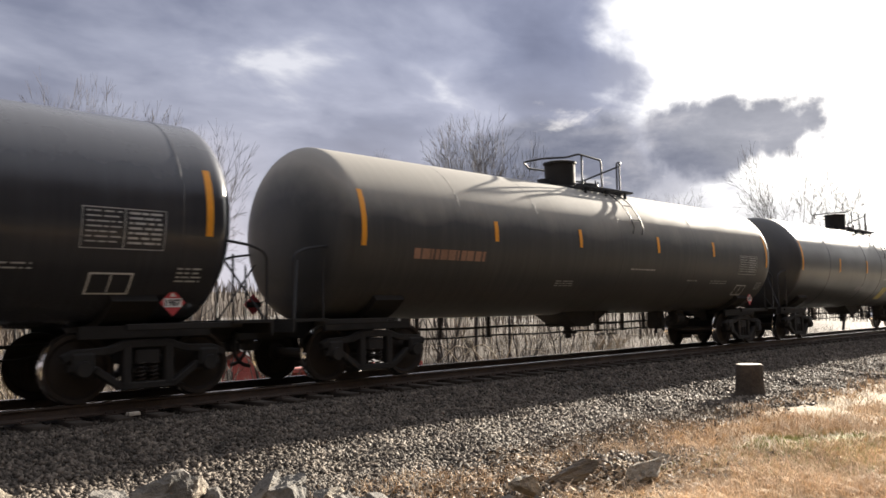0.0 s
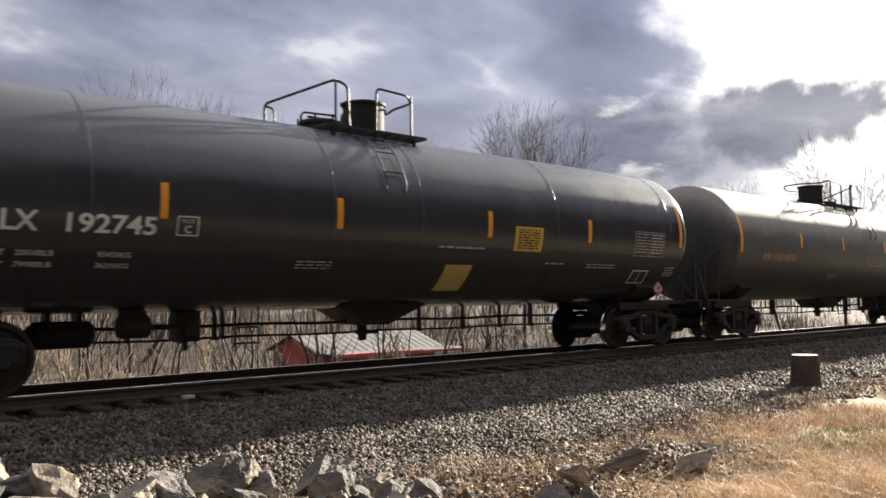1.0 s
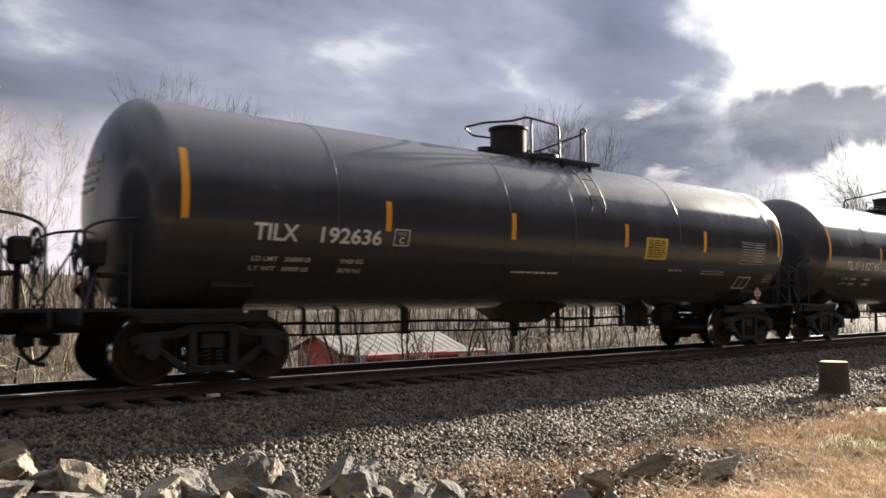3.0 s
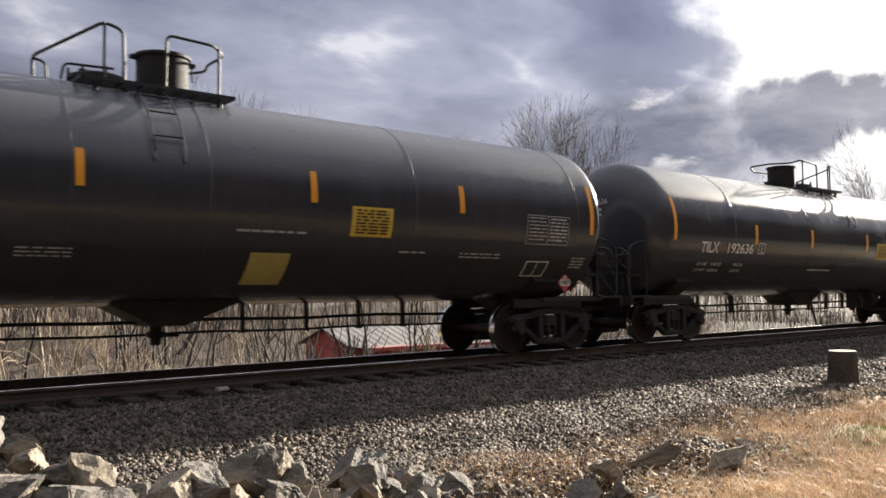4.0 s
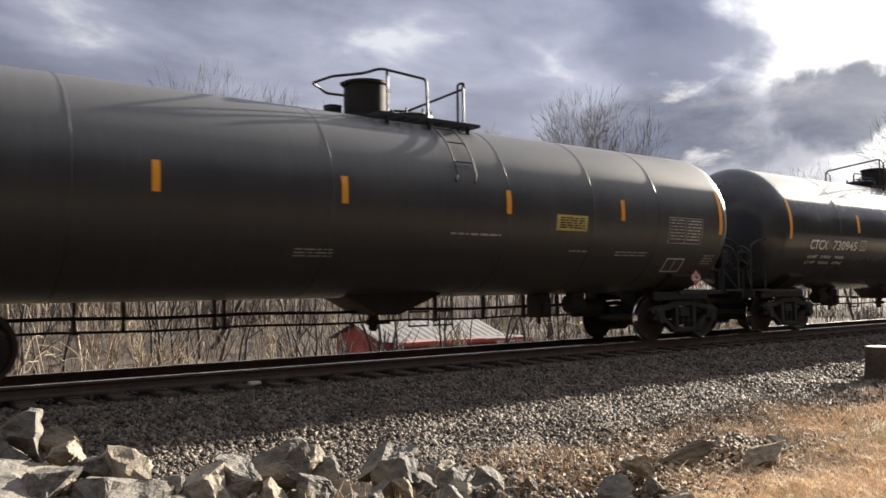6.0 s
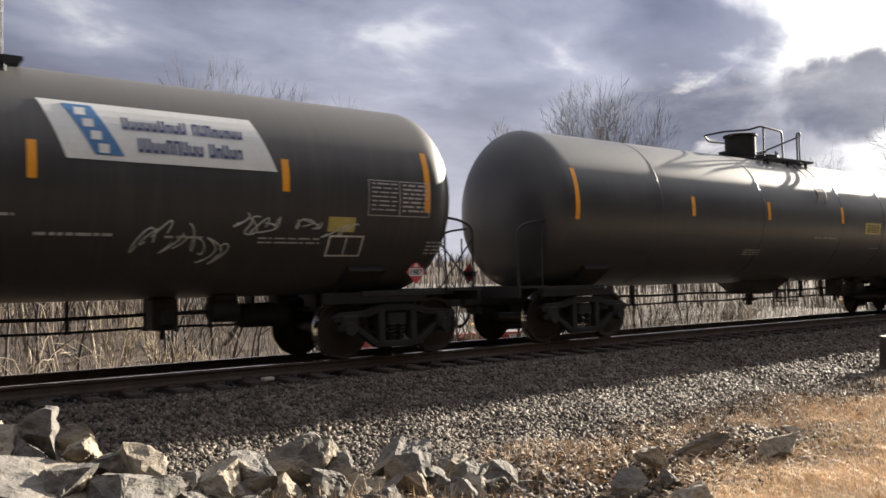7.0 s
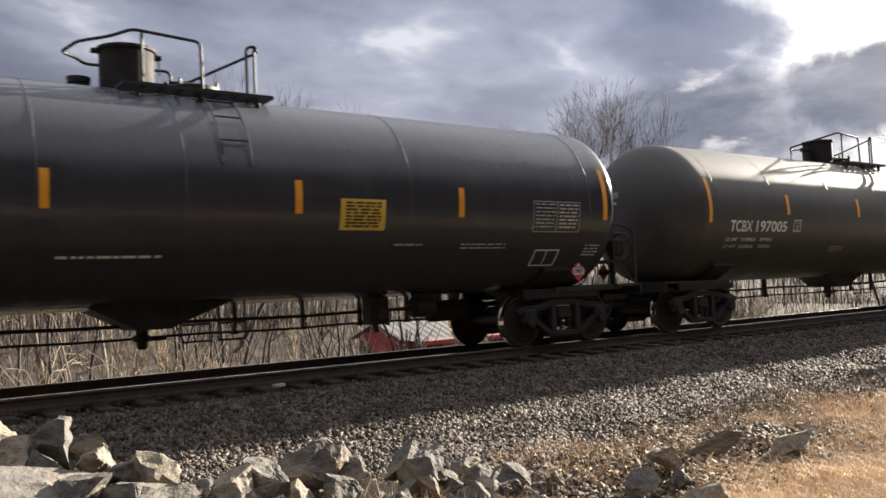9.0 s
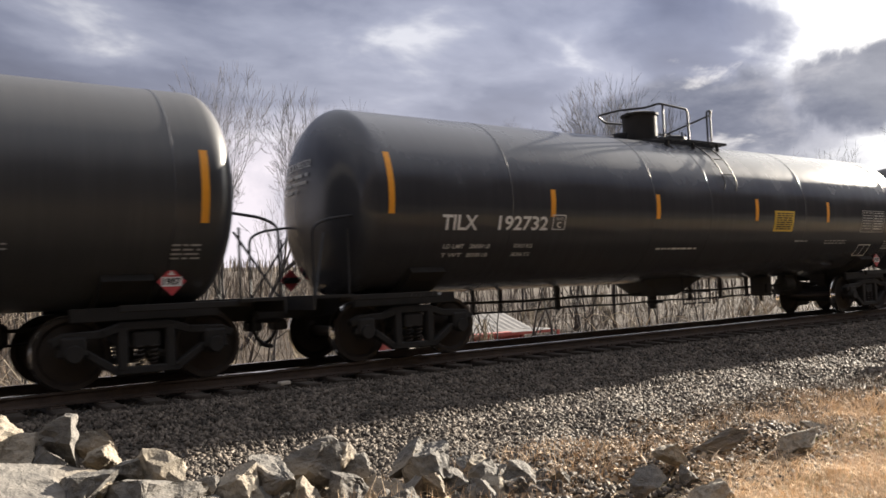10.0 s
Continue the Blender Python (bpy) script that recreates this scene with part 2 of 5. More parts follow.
def ground_material():
    """Gravel by the track, leaf litter and dry grass away from it."""
    def build(n, b, co):
        sep = n.add("ShaderNodeSeparateXYZ", "", Vector=co)
        wob = n.noise(co, 0.55, 4, 0.6)
        fine = n.noise(co, 26.0, 6, 0.7)
        mid = n.noise(co, 3.0, 5, 0.6)
        gravel = n.ramp(fine, [(0.30, (0.030, 0.027, 0.024)), (0.52, (0.095, 0.086, 0.076)), (0.72, (0.20, 0.18, 0.158))])
        soil = n.ramp(n.math("ADD", n.math("MULTIPLY", fine, 0.5), n.math("MULTIPLY", mid, 0.5)),
                      [(0.33, (0.12, 0.09, 0.06)), (0.5, (0.27, 0.205, 0.13)), (0.68, (0.42, 0.33, 0.22))])
        y = n.math("ADD", sep.outputs[1], n.remap(wob, 0.3, 0.7, -1.0, 1.0))
        x = n.math("ADD", sep.outputs[0], n.remap(wob, 0.3, 0.7, 1.5, -1.5))
        edge = n.remap(x, 3.8, 8.5, -6.05, -4.95)
        near = n.remap(n.math("SUBTRACT", edge, y), -0.4, 0.4)
        far = n.remap(y, 2.8, 3.8)
        col = n.mix(n.math("MAXIMUM", near, far), gravel, soil)
        green = n.math("MULTIPLY", n.remap(n.noise(co, 0.8, 3), 0.52, 0.62), n.remap(sep.outputs[1], -6.3, -7.2))
        col = n.mix(n.math("MULTIPLY", green, 0.6), col, rgb(0.20, 0.22, 0.06))
        # litter colour is darkened in place of the shade under dense woods
        litter = n.ramp(mid, [(0.3, (0.034, 0.026, 0.020)), (0.7, (0.095, 0.071, 0.052))])
        col = n.mix(n.remap(y, 6.0, 9.0), col, litter)
        # unseen dark ground round the camera, added to darken the tank reflections
        unseen_floor = n.ramp(mid, [(0.3, (0.022, 0.020, 0.017)), (0.7, (0.060, 0.052, 0.043))])
        col = n.mix(n.remap(y, -9.6, -10.8), col, unseen_floor)
        n.put(b, "Base Color", col)
        bump(n, b, n.math("ADD", fine, n.math("MULTIPLY", mid, 0.6)), 0.9, 0.03)
    return material("gravel_and_dry_grass", build, 0.92, 0.0, 0.25)


M["ground"] = ground_material()


# ---------------------------------------------------------------- mesh tools
def mesh_of(name, verts, faces, mat, smooth=False):
    me = bpy.data.meshes.new(name)
    me.from_pydata([tuple(v) for v in verts], [], [tuple(f) for f in faces])
    me.materials.append(M[mat])
    if smooth:
        me.polygons.foreach_set("use_smooth", [True] * len(me.polygons))
    me.update()
    return me


def fast_mesh(name, verts, faces, mat, smooth=False):
    """Many faces with the same number of corners, from arrays."""
    v, f = np.asarray(verts, np.float32), np.asarray(faces, np.int32)
    me = bpy.data.meshes.new(name)
    me.vertices.add(len(v))
    me.vertices.foreach_set("co", v.ravel())
    me.loops.add(f.size)
    me.loops.foreach_set("vertex_index", f.ravel())
    me.polygons.add(len(f))
    me.polygons.foreach_set("loop_start", np.arange(0, f.size, f.shape[1], dtype=np.int32))
    if smooth:
        me.polygons.foreach_set("use_smooth", np.ones(len(f), bool))
    me.materials.append(M[mat])
    me.update(calc_edges=True)
    me.validate()
    return me


def done(bm, name, mats, smooth=None):
    """A bmesh into a mesh; smooth: angle in degrees below which edges are soft."""
    bmesh.ops.recalc_face_normals(bm, faces=bm.faces)
    if smooth:
        for f in bm.faces:
            f.smooth = True
        for e in bm.edges:
            if len(e.link_faces) == 2 and e.calc_face_angle(0) > radians(smooth):
                e.smooth = False
    me = bpy.data.meshes.new(name)
    bm.to_mesh(me)
    bm.free()
    for k in (mats if isinstance(mats, (list, tuple)) else [mats]):
        me.materials.append(M[k])
    return me


def part(name, data, parent, label="", m=None):
    ob = new(name, data)
    ob.parent = parent
    if m is not None:
        ob.matrix_basis = m
    if label:
        tagged(ob, label)
    if name == "small_print":
        tagged(ob, kind="stuff")
    return ob


def box(bm, c, s, bevel=0.0, rot=None):
    m = Matrix.Translation(c) @ (rot or Matrix()) @ Matrix.Diagonal((*s, 1))
    vs = bmesh.ops.create_cube(bm, size=1.0, matrix=m)["verts"]
    if bevel:
        es = list({e for v in vs for e in v.link_edges})
        bmesh.ops.bevel(bm, geom=es, offset=bevel, segments=1, affect="EDGES", profile=0.5)


def tube(bm, pts, r, seg=8, cap=True):
    """A round bar along points."""
    pts = [Vector(p) for p in pts]
    rings, up = [], None
    for i, p in enumerate(pts):
        a, b = pts[max(i - 1, 0)], pts[min(i + 1, len(pts) - 1)]
        d = (b - a).normalized()
        if up is None:
            up = d.orthogonal().normalized()
        up = (up - d * up.dot(d)).normalized()
        side = d.cross(up)
        rr = r[i] if isinstance(r, (list, tuple)) else r
        rings.append([bm.verts.new(p + (up * math.cos(k * math.tau / seg) + side * math.sin(k * math.tau / seg)) * rr) for k in range(seg)])
    for a, b in zip(rings, rings[1:]):
        for k in range(seg):
            bm.faces.new((a[k], a[(k + 1) % seg], b[(k + 1) % seg], b[k]))
    if cap:
        bm.faces.new(rings[0][::-1]), bm.faces.new(rings[-1])


def rounded(pts, r=0.1, n=3):
    """A polyline with its corners rounded."""
    pts = [Vector(p) for p in pts]
    out = [pts[0]]
    for a, p, b in zip(pts, pts[1:], pts[2:]):
        ra = min(r, (a - p).length * 0.45)
        rb = min(r, (b - p).length * 0.45)
        u, w = p + (a - p).normalized() * ra, p + (b - p).normalized() * rb
        for i in range(n + 1):
            t = i / n
            out.append(u * (1 - t) ** 2 + p * 2 * t * (1 - t) + w * t * t)
    return out + [pts[-1]]


def lathe(bm, prof, axis="Z", seg=32, at=(0, 0, 0), mat=0):
    """A turned body from (radius, height) pairs."""
    at, rings = Vector(at), []
    for r, h in prof:
        ring = []
        for k in range(seg if r > 1e-5 else 1):
            c, s = math.cos(k * math.tau / seg) * r, math.sin(k * math.tau / seg) * r
            ring.append(bm.verts.new(at + Vector({"Z": (c, s, h), "X": (h, c, s), "Y": (c, h, s)}[axis])))
        rings.append(ring)
    for a, b in zip(rings, rings[1:]):
        for k in range(seg):
            if len(a) == 1 and len(b) == 1:
                continue
            f = ([a[0]] if len(a) == 1 else [a[k], a[(k + 1) % seg]]) + ([b[0]] if len(b) == 1 else [b[(k + 1) % seg], b[k]])
            bm.faces.new(f).material_index = mat


# ---------------------------------------------------------------- ground
def bell(x, y, cx, cy, r):
    return np.exp(-((x - cx) ** 2 + (y - cy) ** 2) / (r * r))


# the rise beyond y = -20 is unseen, added to darken the tank reflections
PROFILE_Y = [-400, -90, -50, -30, -20, -13.2, -9.9, -7.1, -5.2, -3.9, -2.5, -0.95, 2.45, 3.1, 4.9, 8.7, 13.5, 57.0, 105.0, 250.0, 700.0, 3000.0]
PROFILE_Z = [40.0, 27.0, 14.0, 4.2, 0.2, -0.48, -0.42, -0.64, -0.65, -0.68, -0.62, -0.27, -0.25, -0.52, -1.35, -2.65, -2.95, -1.2, 2.5, 10.0, 25.0, 40.0]


def ground_z(x, y):
    x, y = np.asarray(x, float), np.asarray(y, float)
    z = np.interp(y, PROFILE_Y, PROFILE_Z)
    z = z + 0.46 * bell(x, y, 0.55, -5.85, 1.25) + 0.14 * bell(x, y, 0.70, -5.1, 0.80) + 0.15 * bell(x, y, 2.5, -5.9, 1.1) + 0.10 * bell(x, y, 6.1, -6.3, 0.8)
    rough = np.clip((np.abs(y - 0.75) - 1.6) / 3.0, 0, 1)
    z = z + rough * (0.035 * np.sin(x * 1.7 + y * 0.9) * np.cos(y * 1.3 - x * 0.6) + 0.02 * np.sin(x * 4.1 - y * 3.3))
    far = np.clip((y - 8) / 40, 0, 1)
    return z + far * (0.5 * np.sin(x * 0.11) + 0.4 * np.cos(y * 0.13 + x * 0.05))


def make_ground():
    xs = np.unique(np.concatenate([np.arange(-4, 34, 0.16), np.arange(-60, 120, 3.0), np.linspace(-3000, 3000, 61)]))
    ys = np.unique(np.concatenate([np.arange(-11, 4, 0.16), np.arange(4, 40, 1.0), np.arange(-40, 140, 5.0), np.linspace(-400, 3000, 50)]))
    gx, gy = np.meshgrid(xs, ys)
    gz = ground_z(gx, gy)
    v = np.stack([gx, gy, gz], -1).reshape(-1, 3)
    i = np.arange(len(v)).reshape(gx.shape)
    f = np.stack([i[:-1, :-1], i[:-1, 1:], i[1:, 1:], i[1:, :-1]], -1).reshape(-1, 4)
    tagged(new("ground", fast_mesh("ground", v, f, "ground", True)), "gravelly ground with dry grass sloping away from the railway", "ground", kind="structure")


make_ground()


# ---------------------------------------------------------------- track
CENTRE, ZC, R = 0.75, 2.520, 1.530
track = tagged(new("railway_track"), "single railway track on dark timber sleepers in grey ballast", "track", kind="structure")


def make_rail():
    bm = bmesh.new()
    half = [(0.0, 0.0), (0.030, -0.001), (0.036, -0.008), (0.036, -0.035), (0.011, -0.048), (0.009, -0.125), (0.030, -0.142), (0.075, -0.152), (0.075, -0.168)]
    prof = half + [(-y, z) for y, z in half[::-1][:-1]]
    ends = [[bm.verts.new((x, y, z)) for y, z in prof] for x in (-400.0, 400.0)]
    k = len(prof)
    for j in range(k):
        f = bm.faces.new((ends[0][j], ends[0][(j + 1) % k], ends[1][(j + 1) % k], ends[1][j]))
        f.material_index = 1 if j in (0, 1, k - 2, k - 1) else 0
    bm.faces.new(ends[0]), bm.faces.new(ends[1][::-1])
    return done(bm, "rail", ["rail", "tread"])


rail_mesh = make_rail()
for y in (0.0, 1.5):
    part("rail", rail_mesh, track, "rusty steel rail with a polished top", pose(0, y, 0))


def make_tie(seed):
    rnd = random.Random(seed)
    bm = bmesh.new()
    box(bm, (0, 0, 0), (0.23, 2.62, 0.18), 0.014)
    bmesh.ops.subdivide_edges(bm, edges=[e for e in bm.edges if e.calc_length() > 1], cuts=5)
    for v in bm.verts:
        v.co += Vector((rnd.uniform(-1, 1) * 0.006, rnd.uniform(-1, 1) * 0.012, rnd.uniform(-1, 1) * 0.006))
    return done(bm, "tie", "tie")


def make_plate():
    bm = bmesh.new()
    box(bm, (0, 0, 0), (0.19, 0.36, 0.018), 0.004)
    for sx in (-0.06, 0.06):
        for sy in (-0.11, 0.11):
            box(bm, (sx, sy, 0.02), (0.03, 0.03, 0.035), 0.004)
    return done(bm, "tie_plate", "rail")


ties, plate = [make_tie(i) for i in range(5)], make_plate()
rnd = random.Random(4)
for i in range(150):
    x = -12 + i * 0.54
    t = part("tie", ties[i % 5], track, "", pose(x + rnd.uniform(-0.02, 0.02), CENTRE + rnd.uniform(-0.05, 0.05), -0.272 + rnd.uniform(-0.006, 0.006), 0, 0, rnd.uniform(-0.8, 0.8)))
    if -1 < x < 34:
        for y in (-0.75, 0.75):
            part("tie_plate", plate, t, "", pose(0, y, 0.097))


# ---------------------------------------------------------------- tank cars
K = 0.9475             # scale of lengths along a car


def on_tank(x, deg, off=0.0):
    """A point of the car's side that faces the camera, by its length along the car and its angle above the middle."""
    a = math.asin((1.496 * math.sin(radians(deg - 1.4)) - 0.022) / R)
    return Vector((x * K, -(R + off) * math.cos(a), ZC + (R + off) * math.sin(a)))


HEADS = {7.77: (0.10, 0.55), 7.30: (0.06, 0.86)}     # by half length: where the head begins past it, and its depth
TRUCKS = {7.77: 0.68, 7.30: 0.32}       # how far in from it a truck stands


def on_head(y, z, half, off=0.02):
    """A point of the dished end of the tank that faces along -x."""
    r = min(math.hypot(y, z - ZC) / R, 0.999)
    start, deep = HEADS[half]
    return Vector((-half - start - deep * (1 - r ** 2.3) ** 0.5 - off, y, z))


def head_text(body, half):
    v, f = text_data(body, 0.01)
    us, vs = [p[0] for p in v], [p[1] for p in v]
    u0, u1, w0, w1 = min(us), max(us), min(vs), max(vs)
    out = [on_head((1.12 if half < 7.5 else 0.80) - 1.02 * (p[0] - u0) / (u1 - u0), (2.88 if half < 7.5 else 3.08) + 0.13 * (p[1] - w0) / (w1 - w0), half) for p in v]
    return mesh_of("lettering", out, f, "faint")


def head_bars(half, seed):
    rn, v, f = random.Random(seed), [], []
    for z, w in ((2.74, 0.95), (2.62, 0.90), (2.50, 0.60)):
        if half > 7.5:
            z += 0.20
        y0 = 1.12 if half < 7.5 else 0.80
        y = y0
        while y > y0 - w:
            e = y - rn.uniform(0.06, 0.16)
            n = len(v)
            v += [on_head(y, z, half), on_head(e, z, half), on_head(e, z + 0.055, half), on_head(y, z + 0.055, half)]
            f.append((n, n + 1, n + 2, n + 3))
            y = e - rn.choice((0.02, 0.03, 0.09))
    return mesh_of("small_print", v, f, "faint")


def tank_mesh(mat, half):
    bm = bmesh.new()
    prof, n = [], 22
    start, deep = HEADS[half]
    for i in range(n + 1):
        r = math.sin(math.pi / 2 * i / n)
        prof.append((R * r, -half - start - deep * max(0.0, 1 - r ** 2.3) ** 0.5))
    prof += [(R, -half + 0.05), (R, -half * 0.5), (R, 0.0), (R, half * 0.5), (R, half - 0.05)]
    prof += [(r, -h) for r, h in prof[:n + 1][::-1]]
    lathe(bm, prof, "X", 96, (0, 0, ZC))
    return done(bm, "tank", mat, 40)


def band_mesh(mat, wide=0.022, high=0.0055):
    bm = bmesh.new()
    w = wide / 2
    lathe(bm, [(R - 0.01, -w), (R + high * 0.45, -w * 0.82), (R + high * 0.85, -w * 0.45), (R + high, 0.0), (R + high * 0.85, w * 0.45), (R + high * 0.45, w * 0.82), (R - 0.01, w)], "X", 96, (0, 0, ZC))
    return done(bm, "jacket_band", mat, 75)


def patch_mesh(name, mat, x0, x1, a0, a1, off=0.006, skew=0.0):
    """A thin sheet stuck on the curve of the tank; skew: how far its lower edge is shifted along the car."""
    bm = bmesh.new()
    n = max(2, int(abs(a1 - a0) / 4) + 1)
    rows = []
    for i in range(n + 1):
        t = i / n
        a, s = a0 + (a1 - a0) * t, skew * t
        rows.append([bm.verts.new(on_tank(x0 + s, a, off)), bm.verts.new(on_tank(x1 + s, a, off)),
                     bm.verts.new(on_tank(x1 + s, a, off - 0.005)), bm.verts.new(on_tank(x0 + s, a, off - 0.005))])
    for p, q in zip(rows, rows[1:]):
        for k in range(4):
            bm.faces.new((p[k], p[(k + 1) % 4], q[(k + 1) % 4], q[k]))
    bm.faces.new(rows[0]), bm.faces.new(rows[-1][::-1])
    return done(bm, name, mat)


def text_data(body, bold=0.0):
    cu = bpy.data.curves.new("lettering", "FONT")
    cu.body, cu.size, cu.offset, cu.resolution_u = body, 1.0, bold, 3
    ob = new("lettering", cu)
    dg = bpy.context.evaluated_depsgraph_get()
    dg.update()
    me = ob.evaluated_get(dg).to_mesh()
    v = [tuple(p.co) for p in me.vertices]
    f = [tuple(p.vertices) for p in me.polygons]
    ob.evaluated_get(dg).to_mesh_clear()
    bpy.data.objects.remove(ob)
    bpy.data.curves.remove(cu)
    return v, f


def lettering(body, mat, x0, x1, a0, a1, bold=0.02, off=0.014):
    """Words stretched between two lengths along the car and two angles of its side."""
    v, f = text_data(body, bold)
    us, vs = [p[0] for p in v], [p[1] for p in v]
    u0, u1, w0, w1 = min(us), max(us), min(vs), max(vs)
    out = [on_tank(x0 + (p[0] - u0) / (u1 - u0) * (x1 - x0), a1 + (p[1] - w0) / (w1 - w0) * (a0 - a1), off) for p in v]
    return mesh_of("lettering", out, f, mat)


def strokes_mesh(name, mat, rects, off=0.010):
    """Plain bars on the curve of the tank: (x0, x1, a0, a1) each."""
    verts, faces = [], []
    for x0, x1, a0, a1 in rects:
        n = max(1, int(abs(a1 - a0) / 5))
        for i in range(n):
            b0, b1 = a0 + (a1 - a0) * i / n, a0 + (a1 - a0) * (i + 1) / n
            k = len(verts)
            verts += [on_tank(x0, b0, off), on_tank(x1, b0, off), on_tank(x1, b1, off), on_tank(x0, b1, off)]
            faces.append((k + 3, k + 2, k + 1, k))
    return mesh_of(name, verts, faces, mat)


def text_bars(x0, x1, a0, a1, rows, seed, fill=0.55):
    """Rows of short bars that stand for writing too small to read."""
    rnd, out = random.Random(seed), []
    step = (a1 - a0) / rows
    for i in range(rows):
        x = x0
        while x < x1 - 0.02:
            w = min(rnd.uniform(0.05, 0.22), x1 - x)
            out.append((x, x + w, a0 + step * i, a0 + step * (i + fill)))
            x += w + rnd.uniform(0.02, 0.05)
    return out


def frame_bars(x0, x1, a0, a1, w=0.014):
    d = math.degrees(w / R)
    return [(x0, x1, a0, a0 - d), (x0, x1, a1 + d, a1), (x0, x0 + w, a0, a1), (x1 - w, x1, a0, a1)]


CACHE = {}


def cached(key, fn, *args):
    if key not in CACHE:
        CACHE[key] = fn(*args)
    return CACHE[key]


def wheelset_mesh():
    bm = bmesh.new()
    prof = [(0.0, -0.09), (0.10, -0.09), (0.11, -0.045), (0.17, -0.02), (0.36, -0.015), (0.40, -0.06), (0.452, -0.065), (0.457, 0.03),
            (0.470, 0.045), (0.482, 0.062), (0.478, 0.075), (0.40, 0.078), (0.37, 0.04), (0.17, 0.05), (0.12, 0.10), (0.085, 0.10)]
    for s in (-1, 1):
        lathe(bm, [(r, s * (0.75 - h)) for r, h in prof], "Y", 40)
        lathe(bm, [(0.0, s * 0.98), (0.085, s * 0.98), (0.09, s * 0.84), (0.0, s * 0.80)], "Y", 14)
        for k in range(3):
            a = k * math.tau / 3
            box(bm, (math.cos(a) * 0.05, s * 0.985, math.sin(a) * 0.05), (0.025, 0.02, 0.025))
    tube(bm, [(0, -0.66, 0), (0, 0.66, 0)], 0.085, 14)
    for f in bm.faces:
        c = f.calc_center_median()
        rad = math.hypot(c.x, c.z)
        if 0.44 < rad < 0.47 and 0.70 < abs(c.y) < 0.83:
            f.material_index = 1
    return done(bm, "wheelset", ["wheel", "tread"], 30)


def side_frame_mesh():
    """A cast three-piece truck's side: bowed top and bottom bars, columns, journal boxes."""
    bm = bmesh.new()
    y = 0.0
    top = [(-1.12, 0.60), (-0.98, 0.66), (-0.55, 0.68), (-0.30, 0.76), (0.30, 0.76), (0.55, 0.68), (0.98, 0.66), (1.12, 0.60)]
    bot = [(-1.05, 0.47), (-0.72, 0.44), (-0.38, 0.20), (0.38, 0.20), (0.72, 0.44), (1.05, 0.47)]
    for line, h in ((top, 0.11), (bot, 0.10)):
        for (xa, za), (xb, zb) in zip(line, line[1:]):
            a = math.atan2(zb - za, xb - xa)
            ln = math.hypot(xb - xa, zb - za) + 0.05
            box(bm, ((xa + xb) / 2, y, (za + zb) / 2), (ln, 0.13, h), 0.015, Matrix.Rotation(-a, 4, "Y"))
    for x in (-0.30, 0.30):
        box(bm, (x, y, 0.48), (0.12, 0.14, 0.56), 0.015)
    for x in (-0.89, 0.89):
        box(bm, (x, y, 0.54), (0.30, 0.20, 0.26), 0.03)
        lathe(bm, [(0.0, -0.14), (0.10, -0.14), (0.115, -0.08), (0.115, 0.0)], "Y", 16, (x, y, 0.46))
    return done(bm, "side_frame", "gear", 35)


def spring_mesh():
    bm = bmesh.new()
    for dx in (-0.09, 0.09):
        pts = [(dx + 0.055 * math.cos(a), 0.055 * math.sin(a), 0.24 + 0.27 * a / (math.tau * 5)) for a in np.linspace(0, math.tau * 5, 50)]
        tube(bm, pts, 0.013, 5)
    return done(bm, "spring", "wheel", 60)


def bolster_mesh():
    bm = bmesh.new()
    box(bm, (0, 0, 0.58), (0.36, 2.05, 0.22), 0.03)
    box(bm, (0, 0, 0.74), (0.5, 0.5, 0.12), 0.03)
    for s in (-1, 1):
        tube(bm, [(s * 0.50, -0.75, 0.33), (s * 0.50, 0.75, 0.33)], 0.05, 8)
        for y in (-0.75, 0.75):
            box(bm, (s * 0.42, y, 0.42), (0.09, 0.10, 0.34), 0.01, Matrix.Rotation(s * 0.12, 4, "Y"))
    return done(bm, "truck", "gear")


def sill_mesh(half):
    bm = bmesh.new()
    box(bm, (half + 0.20, 0, 0.86), (2.9, 0.44, 0.30), 0.02)
    return done(bm, "stub_sill", "gear")


def deck_mesh(half):
    """The end deck with its turned-down edge."""
    bm = bmesh.new()
    prof = [(half + 0.58, 1.045), (half + 1.26, 1.045), (half + 1.265, 0.84), (half + 1.225, 0.84), (half + 1.215, 1.0), (half + 0.58, 1.0)]
    ends = [[bm.verts.new((x, y, z)) for x, z in prof] for y in (-1.25, 1.25)]
    for k in range(6):
        bm.faces.new((ends[0][k], ends[0][(k + 1) % 6], ends[1][(k + 1) % 6], ends[1][k]))
    bm.faces.new(ends[0]), bm.faces.new(ends[1][::-1])
    return done(bm, "end_deck", "gear")


def board_mesh(half):
    """The steel edge along the side over a truck."""
    bm = bmesh.new()
    box(bm, (half - 0.10, -1.14, 0.985), (1.75, 0.06, 0.09), 0.01)
    return done(bm, "side_board", "gear")


def beam_mesh(half):
    bm = bmesh.new()
    box(bm, (half - 0.55, -0.88, 0.92), (1.9, 0.07, 0.18), 0.01)
    return done(bm, "side_beam", "gear")


